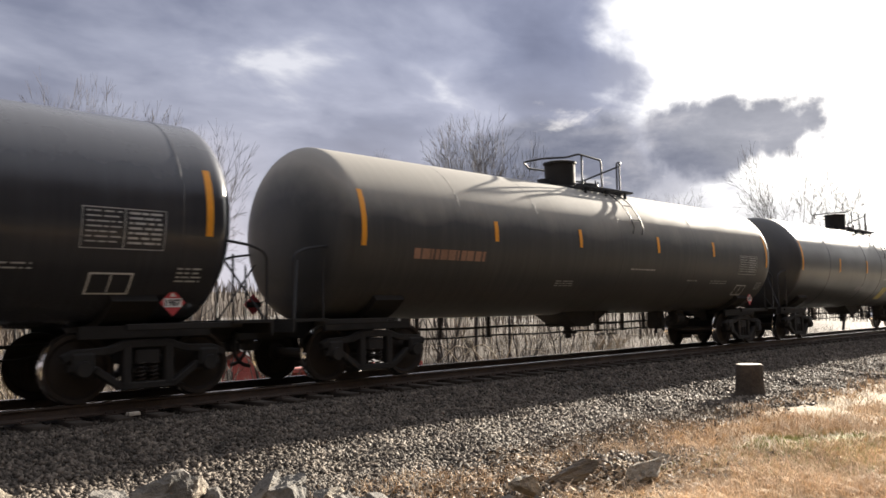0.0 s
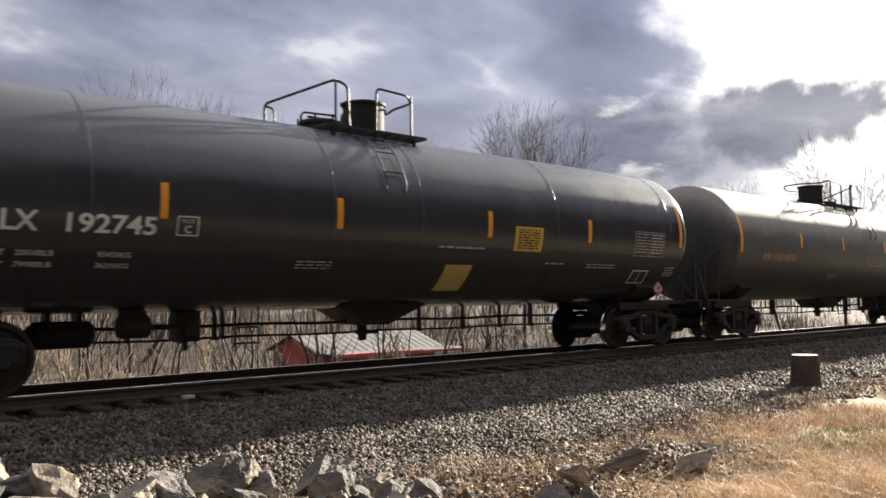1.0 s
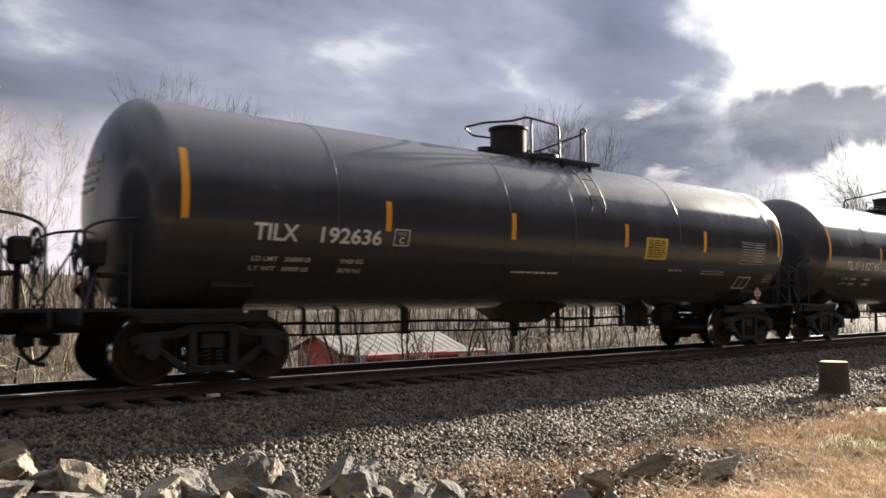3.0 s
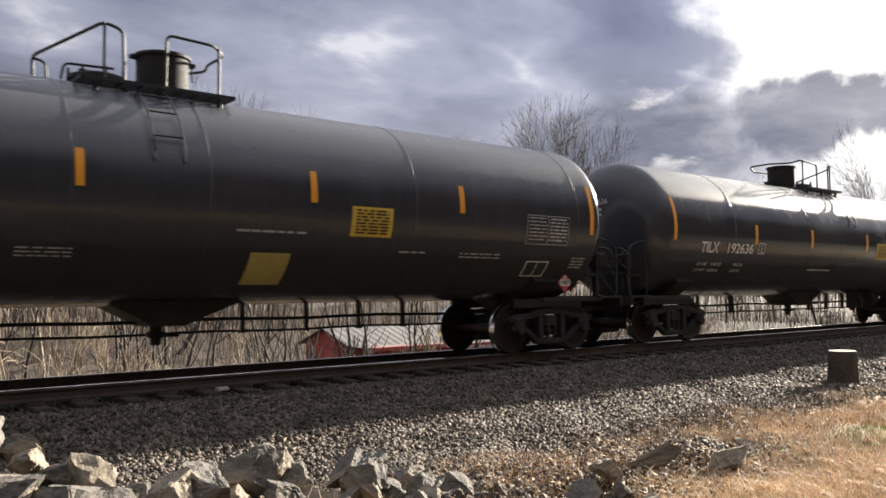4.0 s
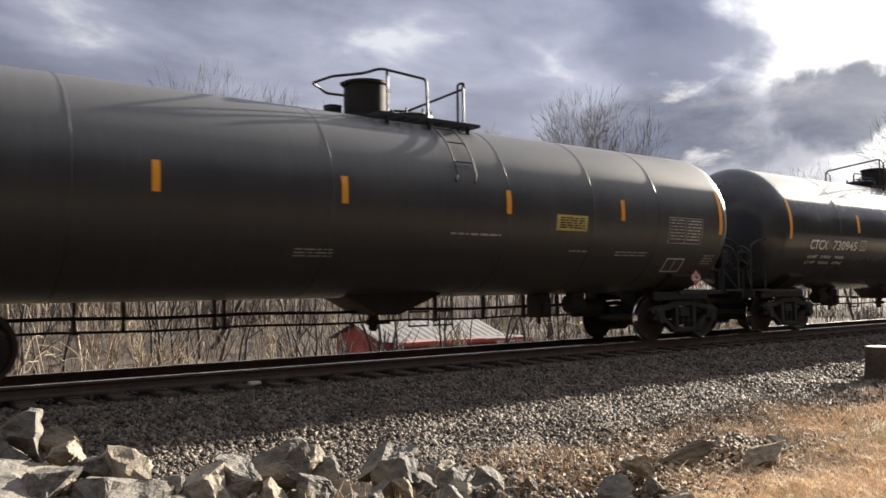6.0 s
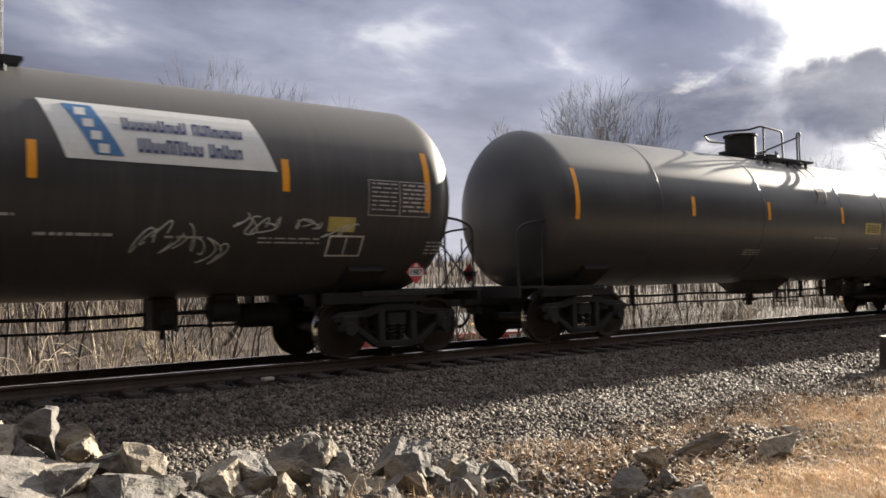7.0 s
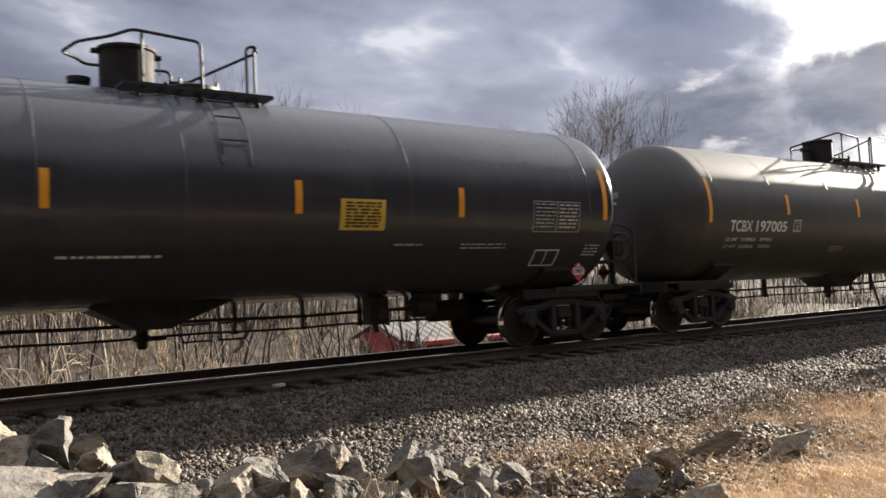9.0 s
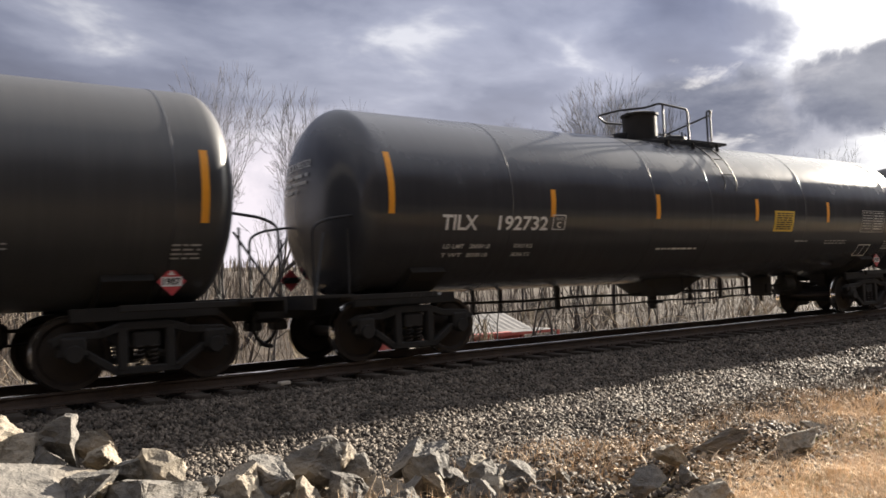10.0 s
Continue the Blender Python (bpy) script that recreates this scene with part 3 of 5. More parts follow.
def saddle_mesh(half):
    """The cradle under the tank, following its curve."""
    bm = bmesh.new()
    prev = None
    for i in range(13):
        a = radians(-90 - 44 + i * 88 / 12)
        p = [bm.verts.new((half - 0.84 + dx, r * math.cos(a), ZC + r * math.sin(a))) for dx, r in ((-0.32, R + 0.002), (0.32, R + 0.002), (0.32, R + 0.12), (-0.32, R + 0.12))]
        if prev:
            for k in range(4):
                bm.faces.new((prev[k], prev[(k + 1) % 4], p[(k + 1) % 4], p[k]))
        else:
            bm.faces.new(p)
        prev = p
    bm.faces.new(prev[::-1])
    return done(bm, "saddle", "gear")


def coupler_mesh(half):
    bm = bmesh.new()
    box(bm, (half + 1.33, 0, 0.84), (0.36, 0.17, 0.18), 0.03)
    box(bm, (half + 1.42, 0.03, 0.84), (0.30, 0.36, 0.36), 0.06)
    box(bm, (half + 1.26, 0.0, 0.62), (0.22, 0.30, 0.16), 0.03)
    tube(bm, [(half + 1.22, -0.1, 1.02), (half + 1.26, -0.5, 0.98), (half + 1.26, -1.1, 0.94), (half + 1.27, -1.2, 0.80)], 0.014, 6)
    return done(bm, "coupler", "gear", 40)


def hose_mesh(half):
    bm = bmesh.new()
    tube(bm, rounded([(half + 1.16, -0.30, 0.80), (half + 1.14, -0.30, 0.52), (half + 1.30, -0.28, 0.34), (half + 1.46, -0.26, 0.31)], 0.18, 5), 0.032, 8)
    box(bm, (half + 1.18, -0.30, 0.80), (0.09, 0.09, 0.10), 0.015)
    return done(bm, "air_hose", "hose", 50)


def end_rail_mesh(half, side, braced):
    """The hoop of pipe over the end deck, tied back to the tank."""
    bm = bmesh.new()
    y = side * 1.16
    x = half + 1.20
    tube(bm, rounded([(x, y, 1.0), (x, y, 2.05), (x - 0.25, y, 2.16), (half - 0.1, y * 1.0, 2.30)], 0.12, 4), 0.022, 7)
    tube(bm, [(x - 0.02, y, 1.04), (half + 0.75, y * 0.55, 2.0)], 0.018, 6) if braced else None
    tube(bm, [(half + 0.62, y, 1.02), (half + 0.62, y, 2.02)], 0.018, 6)
    return done(bm, "end_handrail", "iron", 50)


def brake_wheel_mesh(half):
    bm = bmesh.new()
    c = Vector((half + 1.16, -0.86, 1.76))
    ring = [c + Vector((0.0, 0.28 * math.cos(a), 0.28 * math.sin(a))) for a in np.linspace(0, math.tau, 25)]
    tube(bm, ring, 0.024, 6, False)
    for k in range(5):
        a = k * math.tau / 5
        tube(bm, [c, c + Vector((0.02, 0.28 * math.cos(a), 0.28 * math.sin(a)))], 0.016, 5)
    lathe(bm, [(0.0, 0.04), (0.05, 0.04), (0.05, -0.04), (0.0, -0.04)], "X", 10, c)
    return done(bm, "brake_wheel", "iron", 50)


def brake_stand_mesh(half):
    bm = bmesh.new()
    box(bm, (half + 0.98, -0.86, 1.76), (0.26, 0.28, 0.34), 0.04)
    box(bm, (half + 0.98, -0.78, 1.30), (0.08, 0.10, 0.62), 0.01)
    box(bm, (half + 0.72, -0.70, 1.48), (0.42, 0.5, 0.06), 0.01)
    return done(bm, "brake_stand", "gear")


def dome_mesh(mat, r=0.37, h=0.66):
    bm = bmesh.new()
    lathe(bm, [(r + 0.05, -0.12), (r + 0.05, 0.03), (r, 0.05), (r, h - 0.07), (r + 0.035, h - 0.06), (r + 0.035, h - 0.02), (r - 0.03, h), (0, h + 0.02)], "Z", 40)
    box(bm, (r + 0.06, 0, h - 0.08), (0.12, 0.12, 0.06), 0.01)
    box(bm, (-r - 0.06, 0, h - 0.08), (0.10, 0.10, 0.06), 0.01)
    tube(bm, [(r + 0.09, 0.03, h - 0.08), (r + 0.10, 0.03, h - 0.32)], 0.012, 5)
    return done(bm, "valve_housing", mat, 35)


def hatch_mesh(mat):
    bm = bmesh.new()
    lathe(bm, [(0.34, -0.10), (0.34, 0.10), (0.40, 0.11), (0.40, 0.16), (0.38, 0.17), (0.30, 0.20), (0.0, 0.24)], "Z", 32)
    for k in range(8):
        a = k * math.tau / 8
        tube(bm, [(0.385 * math.cos(a), 0.385 * math.sin(a), 0.06), (0.385 * math.cos(a), 0.385 * math.sin(a), 0.25)], 0.02, 6)
    box(bm, (0.0, 0, 0.25), (0.5, 0.06, 0.03), 0.008)
    return done(bm, "manway", mat, 35)


def vent_mesh(tall):
    bm = bmesh.new()
    h = 0.42 if tall else 0.16
    lathe(bm, [(0.15, -0.10), (0.15, 0.06), (0.10, 0.08), (0.10, h - 0.1), (0.15, h - 0.08), (0.16, h), (0.0, h + 0.02)], "Z", 20)
    return done(bm, "safety_valve", "iron", 35)


def platform_mesh(x0, x1, side):
    bm, x0, x1 = bmesh.new(), x0 * K + 0.05, x1 * K + 0.05
    y0, y1 = side * 0.44, side * 0.88
    for i in range(6):
        box(bm, ((x0 + x1) / 2, y0 + (y1 - y0) * i / 5, 3.98), (x1 - x0, 0.025, 0.045))
    for x in np.arange(x0, x1 + 0.01, (x1 - x0) / 8):
        box(bm, (x, (y0 + y1) / 2, 3.98), (0.03, abs(y1 - y0), 0.05))
    for x in (x0 + 0.2, (x0 + x1) / 2, x1 - 0.2):
        box(bm, (x, side * 0.78, 3.87), (0.06, 0.06, 0.22), 0.005)
    return done(bm, "platform", "iron")


def rails_mesh(lines):
    bm = bmesh.new()
    for line, r, rad in lines:
        tube(bm, rounded([(x * K + 0.05, y, 3.99 + (z - 4.04) * 0.93) for x, y, z in line], rad, 4), r, 8)
    return done(bm, "platform_handrail", "iron", 50)


N, F = -0.62, 0.62
RAILS = {
    "A": ([([(-0.95, N, 3.95), (-0.98, N, 4.86), (-1.25, N, 4.93), (-1.86, 0.70, 4.66), (-1.84, 0.72, 4.05)], 0.024, 0.10),
           ([(-1.86, 0.68, 4.62), (-1.68, 0.66, 4.58), (-1.66, 0.66, 4.05)], 0.020, 0.08)], [([(-1.24, N, 4.93), (-1.24, N, 3.98)], 0.020, 0.05)],
          [([(-1.70, -0.2, 4.12), (-1.66, -0.2, 4.36), (-1.0, -0.3, 4.36)], 0.018, 0.08)],
          [([(-0.36, N, 3.95), (-0.34, N, 4.92), (0.40, N, 4.89), (0.66, -0.40, 4.82), (0.60, 0.05, 4.78), (0.70, 0.36, 4.76), (0.45, F, 4.74), (-0.2, F, 4.72), (-0.25, F, 4.0)], 0.022, 0.10)],
          [([(0.48, N, 4.88), (0.48, N, 3.88)], 0.022, 0.05)]),
    "B": ([([(0.56, N, 3.95), (0.54, N, 4.84), (-0.45, N, 4.89), (-0.70, -0.46, 4.80), (-1.05, 0.0, 4.80), (-1.16, 0.50, 4.77), (-0.92, F, 4.74), (-0.80, F, 4.66), (0.5, F, 4.70), (0.56, F, 4.0)], 0.024, 0.09)],
          [([(-0.32, N, 4.88), (-0.32, N, 3.95)], 0.022, 0.05)],
          [([(0.16, 0.1, 4.15), (0.22, 0.1, 4.36), (0.55, 0.0, 4.36), (1.44, N, 4.80), (1.42, N, 4.90), (1.26, N, 4.86), (1.26, N, 3.95)], 0.022, 0.07)],
          [([(1.39, N, 4.88), (1.39, N, 3.86)], 0.022, 0.05)]),
    "G": ([([(0.80, N, 3.95), (0.74, N, 4.84), (-0.35, N, 4.91), (-0.66, 0.60, 4.66), (-0.55, F, 4.60), (0.7, F, 4.74), (0.8, F, 4.0)], 0.024, 0.10)],
          [([(-0.17, N, 4.90), (-0.17, N, 3.95)], 0.022, 0.05)], [([(-0.64, 0.58, 4.66), (-0.64, 0.58, 4.05)], 0.020, 0.05)],
          [([(0.28, 0.1, 4.18), (0.34, 0.1, 4.42), (0.70, 0.0, 4.42), (1.52, N, 4.86), (1.46, N, 4.93), (1.36, N, 4.86), (1.36, N, 3.95)], 0.022, 0.07)],
          [([(1.49, N, 4.90), (1.49, N, 3.86)], 0.022, 0.05)]),
}
TOPS = {"A": (-1.62, 0.62, -0.17, -1.15, None), "B": (-0.65, 1.56, -0.37, 0.62, -1.05), "G": (-0.55, 1.70, -0.30, 0.62, -0.92)}


def ladder_mesh(x):
    bm = bmesh.new()
    for dx in (0.0, 0.42):
        tube(bm, [on_tank(x + dx, a, 0.07) for a in range(68, 18, -4)] + [on_tank(x + dx, 15, 0.0)], 0.015, 6)
    for a in (60, 44, 28):
        tube(bm, [on_tank(x, a, 0.07), on_tank(x + 0.42, a, 0.07)], 0.014, 6)
    return done(bm, "ladder", "iron", 50)


def pipe_mesh(y, z, r, half):
    bm = bmesh.new()
    sag = [(x, y, z + 0.012 * math.sin(x * 2.1)) for x in np.linspace(-half + 1.9, half - 1.9, 18)]
    tube(bm, [(-half + 0.6, y * 0.5, 0.80)] + sag + [(half - 0.6, y * 0.5, 0.80)], r, 8)
    return done(bm, "brake_pipe", "gear", 50)


def hanger_mesh(low):
    bm = bmesh.new()
    box(bm, (0, 0, (1.06 + low) / 2), (0.05, 0.09, 1.06 - low), 0.008)
    box(bm, (0, 0, low + 0.02), (0.10, 0.12, 0.04), 0.008)
    return done(bm, "pipe_hanger", "gear")


def skid_mesh():
    """The sloping skid that shields the bottom outlet."""
    bm = bmesh.new()
    prof = [(-0.95, 1.02), (-0.60, 0.84), (-0.35, 0.70), (0.10, 0.70), (0.45, 0.84), (0.95, 1.03)]
    lo = [bm.verts.new((x, s * 0.42, z)) for s in (-1, 1) for x, z in prof]
    hi = [bm.verts.new((x, s * 0.46, 1.10)) for s in (-1, 1) for x, z in prof]
    n = len(prof)
    for k in range(n - 1):
        bm.faces.new((lo[k], lo[k + 1], lo[n + k + 1], lo[n + k]))
        bm.faces.new((hi[k], hi[k + 1], hi[n + k + 1], hi[n + k]))
        bm.faces.new((lo[k], lo[k + 1], hi[k + 1], hi[k]))
        bm.faces.new((lo[n + k], lo[n + k + 1], hi[n + k + 1], hi[n + k]))
    for k in (0, n - 1):
        bm.faces.new((lo[k], lo[n + k], hi[n + k], hi[k]))
    return done(bm, "outlet_skid", "gear")


def outlet_mesh():
    bm = bmesh.new()
    lathe(bm, [(0.0, 0.42), (0.06, 0.42), (0.08, 0.46), (0.08, 0.52), (0.13, 0.54), (0.13, 0.60), (0.09, 0.62), (0.09, 0.74)], "Z", 18, (-0.17, 0, 0))
    box(bm, (0.03, 0, 0.55), (0.30, 0.05, 0.04), 0.01)
    return done(bm, "bottom_outlet", "gear", 35)


def reservoir_mesh():
    bm = bmesh.new()
    lathe(bm, [(0.0, -0.46), (0.12, -0.44), (0.19, -0.36), (0.19, 0.36), (0.12, 0.44), (0.0, 0.46)], "X", 24)
    for x in (-0.2, 0.2):
        box(bm, (x, 0, 0.20), (0.06, 0.30, 0.30), 0.01)
    return done(bm, "air_reservoir", "gear", 35)


def cylinder_mesh():
    """The brake cylinder with its push rod and the lever that hangs from it."""
    bm = bmesh.new()
    lathe(bm, [(0.0, -0.24), (0.15, -0.24), (0.17, -0.20), (0.17, 0.16), (0.12, 0.20), (0.0, 0.22)], "X", 20)
    tube(bm, [(0.2, 0, 0), (0.66, 0, -0.02)], 0.028, 8)
    box(bm, (0.66, 0, -0.06), (0.06, 0.05, 0.42), 0.01)
    box(bm, (-0.05, 0, 0.18), (0.34, 0.20, 0.10), 0.01)
    return done(bm, "brake_cylinder", "gear", 35)


def valve_box_mesh():
    bm = bmesh.new()
    box(bm, (0, 0, 0), (0.36, 0.34, 0.46), 0.03)
    box(bm, (0.0, -0.2, -0.05), (0.20, 0.10, 0.22), 0.02)
    tube(bm, [(0, 0, -0.2), (0, 0, -0.36)], 0.04, 8)
    return done(bm, "brake_valve", "gear")


def step_mesh():
    bm = bmesh.new()
    for x in (-0.2, 0.2):
        tube(bm, [(x, 0, 1.05), (x, 0, 0.48)], 0.016, 6)
    for z in (0.50, 0.74):
        tube(bm, [(-0.2, 0, z), (0.2, 0, z)], 0.016, 6)
    return done(bm, "hanging_step", "gear", 50)


def placard(car, x, m=None):
    """A red diamond on its holder, white across the middle, with its number."""
    bm = bmesh.new()
    s = 0.19
    c = Vector((x, -1.10, 1.31))
    v = [bm.verts.new(c + Vector(p)) for p in ((0, 0, s), (s, 0, 0), (0, 0, -s), (-s, 0, 0))]
    b = [bm.verts.new(p.co + Vector((0, 0.012, 0))) for p in v]
    bm.faces.new(v), bm.faces.new(b[::-1])
    for k in range(4):
        bm.faces.new((v[k], v[(k + 1) % 4], b[(k + 1) % 4], b[k]))
    pl = part("placard", done(bm, "placard", "red"), car, "red and white diamond hazard placard", m)
    bm = bmesh.new()
    box(bm, (x, -1.104, 1.31), (0.27, 0.004, 0.125))
    part("number_panel", done(bm, "number_panel", "white"), pl, "white number panel")
    bm = bmesh.new()
    tube(bm, [(x - 0.1, -1.06, 1.31), (x - 0.1, -0.92, 1.36)], 0.012, 5), tube(bm, [(x + 0.1, -1.06, 1.31), (x + 0.1, -0.92, 1.36)], 0.012, 5)
    box(bm, (x, -1.075, 1.31), (0.30, 0.02, 0.10), 0.004)
    part("holder", done(bm, "holder", "gear"), pl)
    tv, tf = text_data("1987", 0.035)
    us, vs = [p[0] for p in tv], [p[1] for p in tv]
    out = [(x - 0.115 + 0.23 * (p[0] - min(us)) / (max(us) - min(us)), -1.109, 1.263 + 0.094 * (p[1] - min(vs)) / (max(vs) - min(vs))) for p in tv]
    part("lettering", mesh_of("lettering", out, tf, "iron"), pl)
    tri = [(x - 0.05, -1.106, 1.395), (x + 0.05, -1.106, 1.395), (x, -1.106, 1.455)]
    part("flame_mark", mesh_of("flame_mark", tri, [(0, 1, 2)], "white"), pl)


def sheet_bars(car_part, mat, x0, x1, a0, a1, rows, seed, off=0.012):
    part("small_print", strokes_mesh("small_print", mat, text_bars(x0, x1, a0, a1, rows, seed), off), car_part)


def tank_car(name_label, finish, half, top, strips, bands, marks=None, weights=None, sign=(2.36, 3.16, -0.4, -18.0), slant=True, brake_rear=False, brake_front=False, braced=True, table=True, banner=False, graffiti=False, blurred=False, drop=18.6, wx=(-7.05, -6.62, -6.50, -6.05, -5.50, -5.06), seed=0):
    car = new("tank_car")
    tagged(car, name_label, "tank car", "tank cars of the train")
    sill = half - 0.08
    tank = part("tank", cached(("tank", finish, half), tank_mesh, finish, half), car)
    for x in bands:
        part("jacket_band", cached(("band", finish), band_mesh, *((finish, 0.018, 0.0025) if finish in ("matte", "dull") else ("band",))), tank, "", pose(x * K, 0, 0))
    for x, a0, a1 in strips:
        part("reflective_strip", patch_mesh("reflective_strip", "amber", x - 0.055, x + 0.055, a0, a1), tank, "amber reflective strip")
    # top fittings
    p0, p1, dome_x, hatch_x, vent_x = TOPS[top]
    part("valve_housing", cached(("dome",), dome_mesh, "gear"), car, "round steel valve housing with a lid", pose(dome_x * K + 0.06, 0, 4.02))
    part("manway", cached(("hatch",), hatch_mesh, "iron"), car, "bolted round manway cover", pose(hatch_x * K + 0.06, 0, 4.03))
    if vent_x is not None:
        part("safety_valve", cached(("vent", top == "G"), vent_mesh, top == "G"), car, "", pose(vent_x * K + 0.06, 0, 4.03))
    for s in (-1, 1):
        part("platform", cached(("plat", top, s), platform_mesh, p0, p1, s), car, "slotted steel platform")
    for i, lines in enumerate(RAILS[top]):
        part("platform_handrail", cached(("rail", top, i), rails_mesh, lines), car, "bent black pipe handrail")
    part("ladder", cached(("ladder", top), ladder_mesh, -0.80 if top == "A" else 0.52), car)
    # the ends
    for s in (-1, 1):
        m = pose(0, 0, 0) if s > 0 else pose(0, 0, 0, 0, 0, 180)
        near = -1 if s > 0 else 1
        part("stub_sill", cached(("sill", half), sill_mesh, sill), car, "", m)
        part("end_deck", cached(("deck", half), deck_mesh, sill), car, "", m)
        part("saddle", cached(("saddle", half), saddle_mesh, sill), car, "", m)
        for y in (0.0, 1.0):
            part("side_board", cached(("board", half), board_mesh, sill), car, "", m @ pose(0, y * 2.28, 0))
            part("side_beam", cached(("beam", half), beam_mesh, sill), car, "", m @ pose(0, y * 1.76, 0))
        part("coupler", cached(("coupler", half), coupler_mesh, sill), car, "", m)
        part("air_hose", cached(("hose", half), hose_mesh, sill), car, "", m)
        for side in (-1,) if banner and s < 0 else (-1, 1):
            part("end_handrail", cached(("endrail", half, side, braced), end_rail_mesh, sill, side, braced), car, "bent pipe handrail on the end deck", m)
        if (s < 0 and brake_rear) or (s > 0 and brake_front):
            flip = m if s > 0 else pose(0, 0, 0, 0, 0, 180) @ Matrix.Scale(-1, 4, (0, 1, 0))
            key = ("bw", half, s)
            if key not in CACHE:
                a, b = brake_stand_mesh(sill), brake_wheel_mesh(sill)
                a.transform(flip), b.transform(flip)
                if s < 0:
                    a.flip_normals(), b.flip_normals()
                CACHE[key] = (a, b)
            st = part("brake_stand", CACHE[key][0], car)
            part("brake_wheel", CACHE[key][1], st, "spoked hand brake wheel")
        # truck with two wheelsets
        tx = s * (half - TRUCKS[half])
        truck = part("truck", cached(("bolster",), bolster_mesh), car, "cast steel two-axle truck", pose(tx, 0, 0))
        for y in (-0.98, 0.98):
            part("side_frame", cached(("frame",), side_frame_mesh), truck, "", pose(0, y, 0))
            part("spring", cached(("spring",), spring_mesh), truck, "", pose(0, y, 0))
        for dx in (-0.87, 0.87):
            w = part("wheelset", cached(("wheels",), wheelset_mesh), truck, "", pose(dx, 0, 0.457))
            WHEELS.append((w, dx))
    # underneath
    for y, z, r in ((0.10, 0.76, 0.026), (0.42, 0.56, 0.020)):
        part("brake_pipe", cached(("pipe", y, half), pipe_mesh, y, z, r, half), car)
    for x in (-5.15, -4.45, -3.1, -2.85, 1.3, 2.5, 3.6, 4.6):
        part("pipe_hanger", cached(("hang",), hanger_mesh, 0.54), car, "", pose(x * K, 0.30 if int(x * 20) % 2 else 0.1, 0))
    part("outlet_skid", cached(("skid",), skid_mesh), car)
    part("bottom_outlet", cached(("outlet",), outlet_mesh), car)
    flip = 1 if top == "A" else -1
    part("air_reservoir", cached(("res",), reservoir_mesh), car, "", pose(-5.2 * flip, 0.1, 0.70))
    part("brake_valve", cached(("vbox",), valve_box_mesh), car, "", pose(-3.55 * flip, -0.2, 0.78))
    part("brake_cylinder", cached(("cyl",), cylinder_mesh), car, "", pose(-4.35 * flip, -0.35, 0.80, 0, 0, 90 - 90 * flip))
    for x in (-2.85,) if top == "A" else (0.45, 1.0):
        part("hanging_step", cached(("step",), step_mesh), car, "", pose(x * K, -0.5, 0))
    # markings
    if marks:
        word, number, w0, w1, n0, n1, a0, bx = marks
        part("lettering", lettering(word, "white", w0, w1, a0, a0 - 9.4), tank, "white stencilled letters")
        part("lettering", lettering(number, "white", n0, n1, a0, a0 - 9.4), tank, "white stencilled number")
        if bx:
            part("stencil_frame", strokes_mesh("stencil_frame", "white", frame_bars(bx - 0.16, bx + 0.16, a0 + 1.3, a0 - 8.9, 0.018)), tank)
            part("lettering", lettering("PLATE", "faint", bx - 0.09, bx + 0.09, a0 - 0.3, a0 - 2.3), tank)
            part("lettering", lettering("C", "white", bx - 0.05, bx + 0.05, a0 - 3.4, a0 - 7.4), tank)
    if blurred:
        part("small_print", strokes_mesh("small_print", "rusty", text_bars(-6.95, -5.0, -9.0, -17.0, 1, seed + 7, 0.9)), tank, "faded buff stencilled marks")
    if weights:
        for (a, b, c), a0 in zip(weights, (marks[6] - drop, marks[6] - drop - 6.2)):
            part("lettering", lettering(a, "white", wx[0], wx[1], a0, a0 - 2.9, 0.006), tank)
            part("lettering", lettering(b, "white", wx[2], wx[3], a0, a0 - 2.9, 0.006), tank)
            part("lettering", lettering(c, "white", wx[4], wx[5], a0, a0 - 2.9, 0.006), tank)
    if sign:
        s0, s1, s2, s3 = sign
        sg = part("notice", patch_mesh("notice", "ochre" if finish == "satin" else "yellow", *sign), tank, "yellow notice with small dark writing")
        sheet_bars(sg, "iron", s0 + 0.08, s1 - 0.08, s2 - 1.6, s3 + 1.0, int((s2 - s3) / 2.1), seed + 1)
    if slant:
        part("notice", patch_mesh("notice", "ochre", 0.72, 1.38, -29.8, -53.0, 0.006, 0.0), tank, "plain ochre notice plate")
    if table:
        tx, ta, fx, fa = (0.22, 6.0, -0.60, 6.5) if banner else (0.0, 0.0, 0.0, 0.0)
        part("stencil_table", strokes_mesh("stencil_table", "faint", frame_bars(6.30 + tx, 7.48 + tx, 2.4 + ta, -18.0 + ta, 0.012) + [(6.88 + tx, 6.895 + tx, 2.0 + ta, -17.5 + ta)]
                                                    + text_bars(6.36 + tx, 6.84 + tx, 0.8 + ta, -16.5 + ta, 7, seed + 2, 0.30) + text_bars(6.94 + tx, 7.42 + tx, 0.8 + ta, -16.5 + ta, 7, seed + 12, 0.45)), tank, "white stencilled table of test dates")
        part("stencil_frame", strokes_mesh("stencil_frame", "white", frame_bars(6.50 + fx, 7.12 + fx, -30.5 + fa, -44.0 + fa, 0.028) + [(6.80 + fx, 6.82 + fx, -32.0 + fa, -42.5 + fa)]), tank)
    if finish == "gloss" and not slant:
        part("small_print", strokes_mesh("small_print", "white", text_bars(-1.60, -0.28, -32.0, -33.8, 1, seed + 3, 0.8)), tank)
    else:
        part("small_print", strokes_mesh("small_print", "faint", text_bars(-2.45, -1.78, -29.6, -36.0, 3, seed + 3, 0.4)), tank)
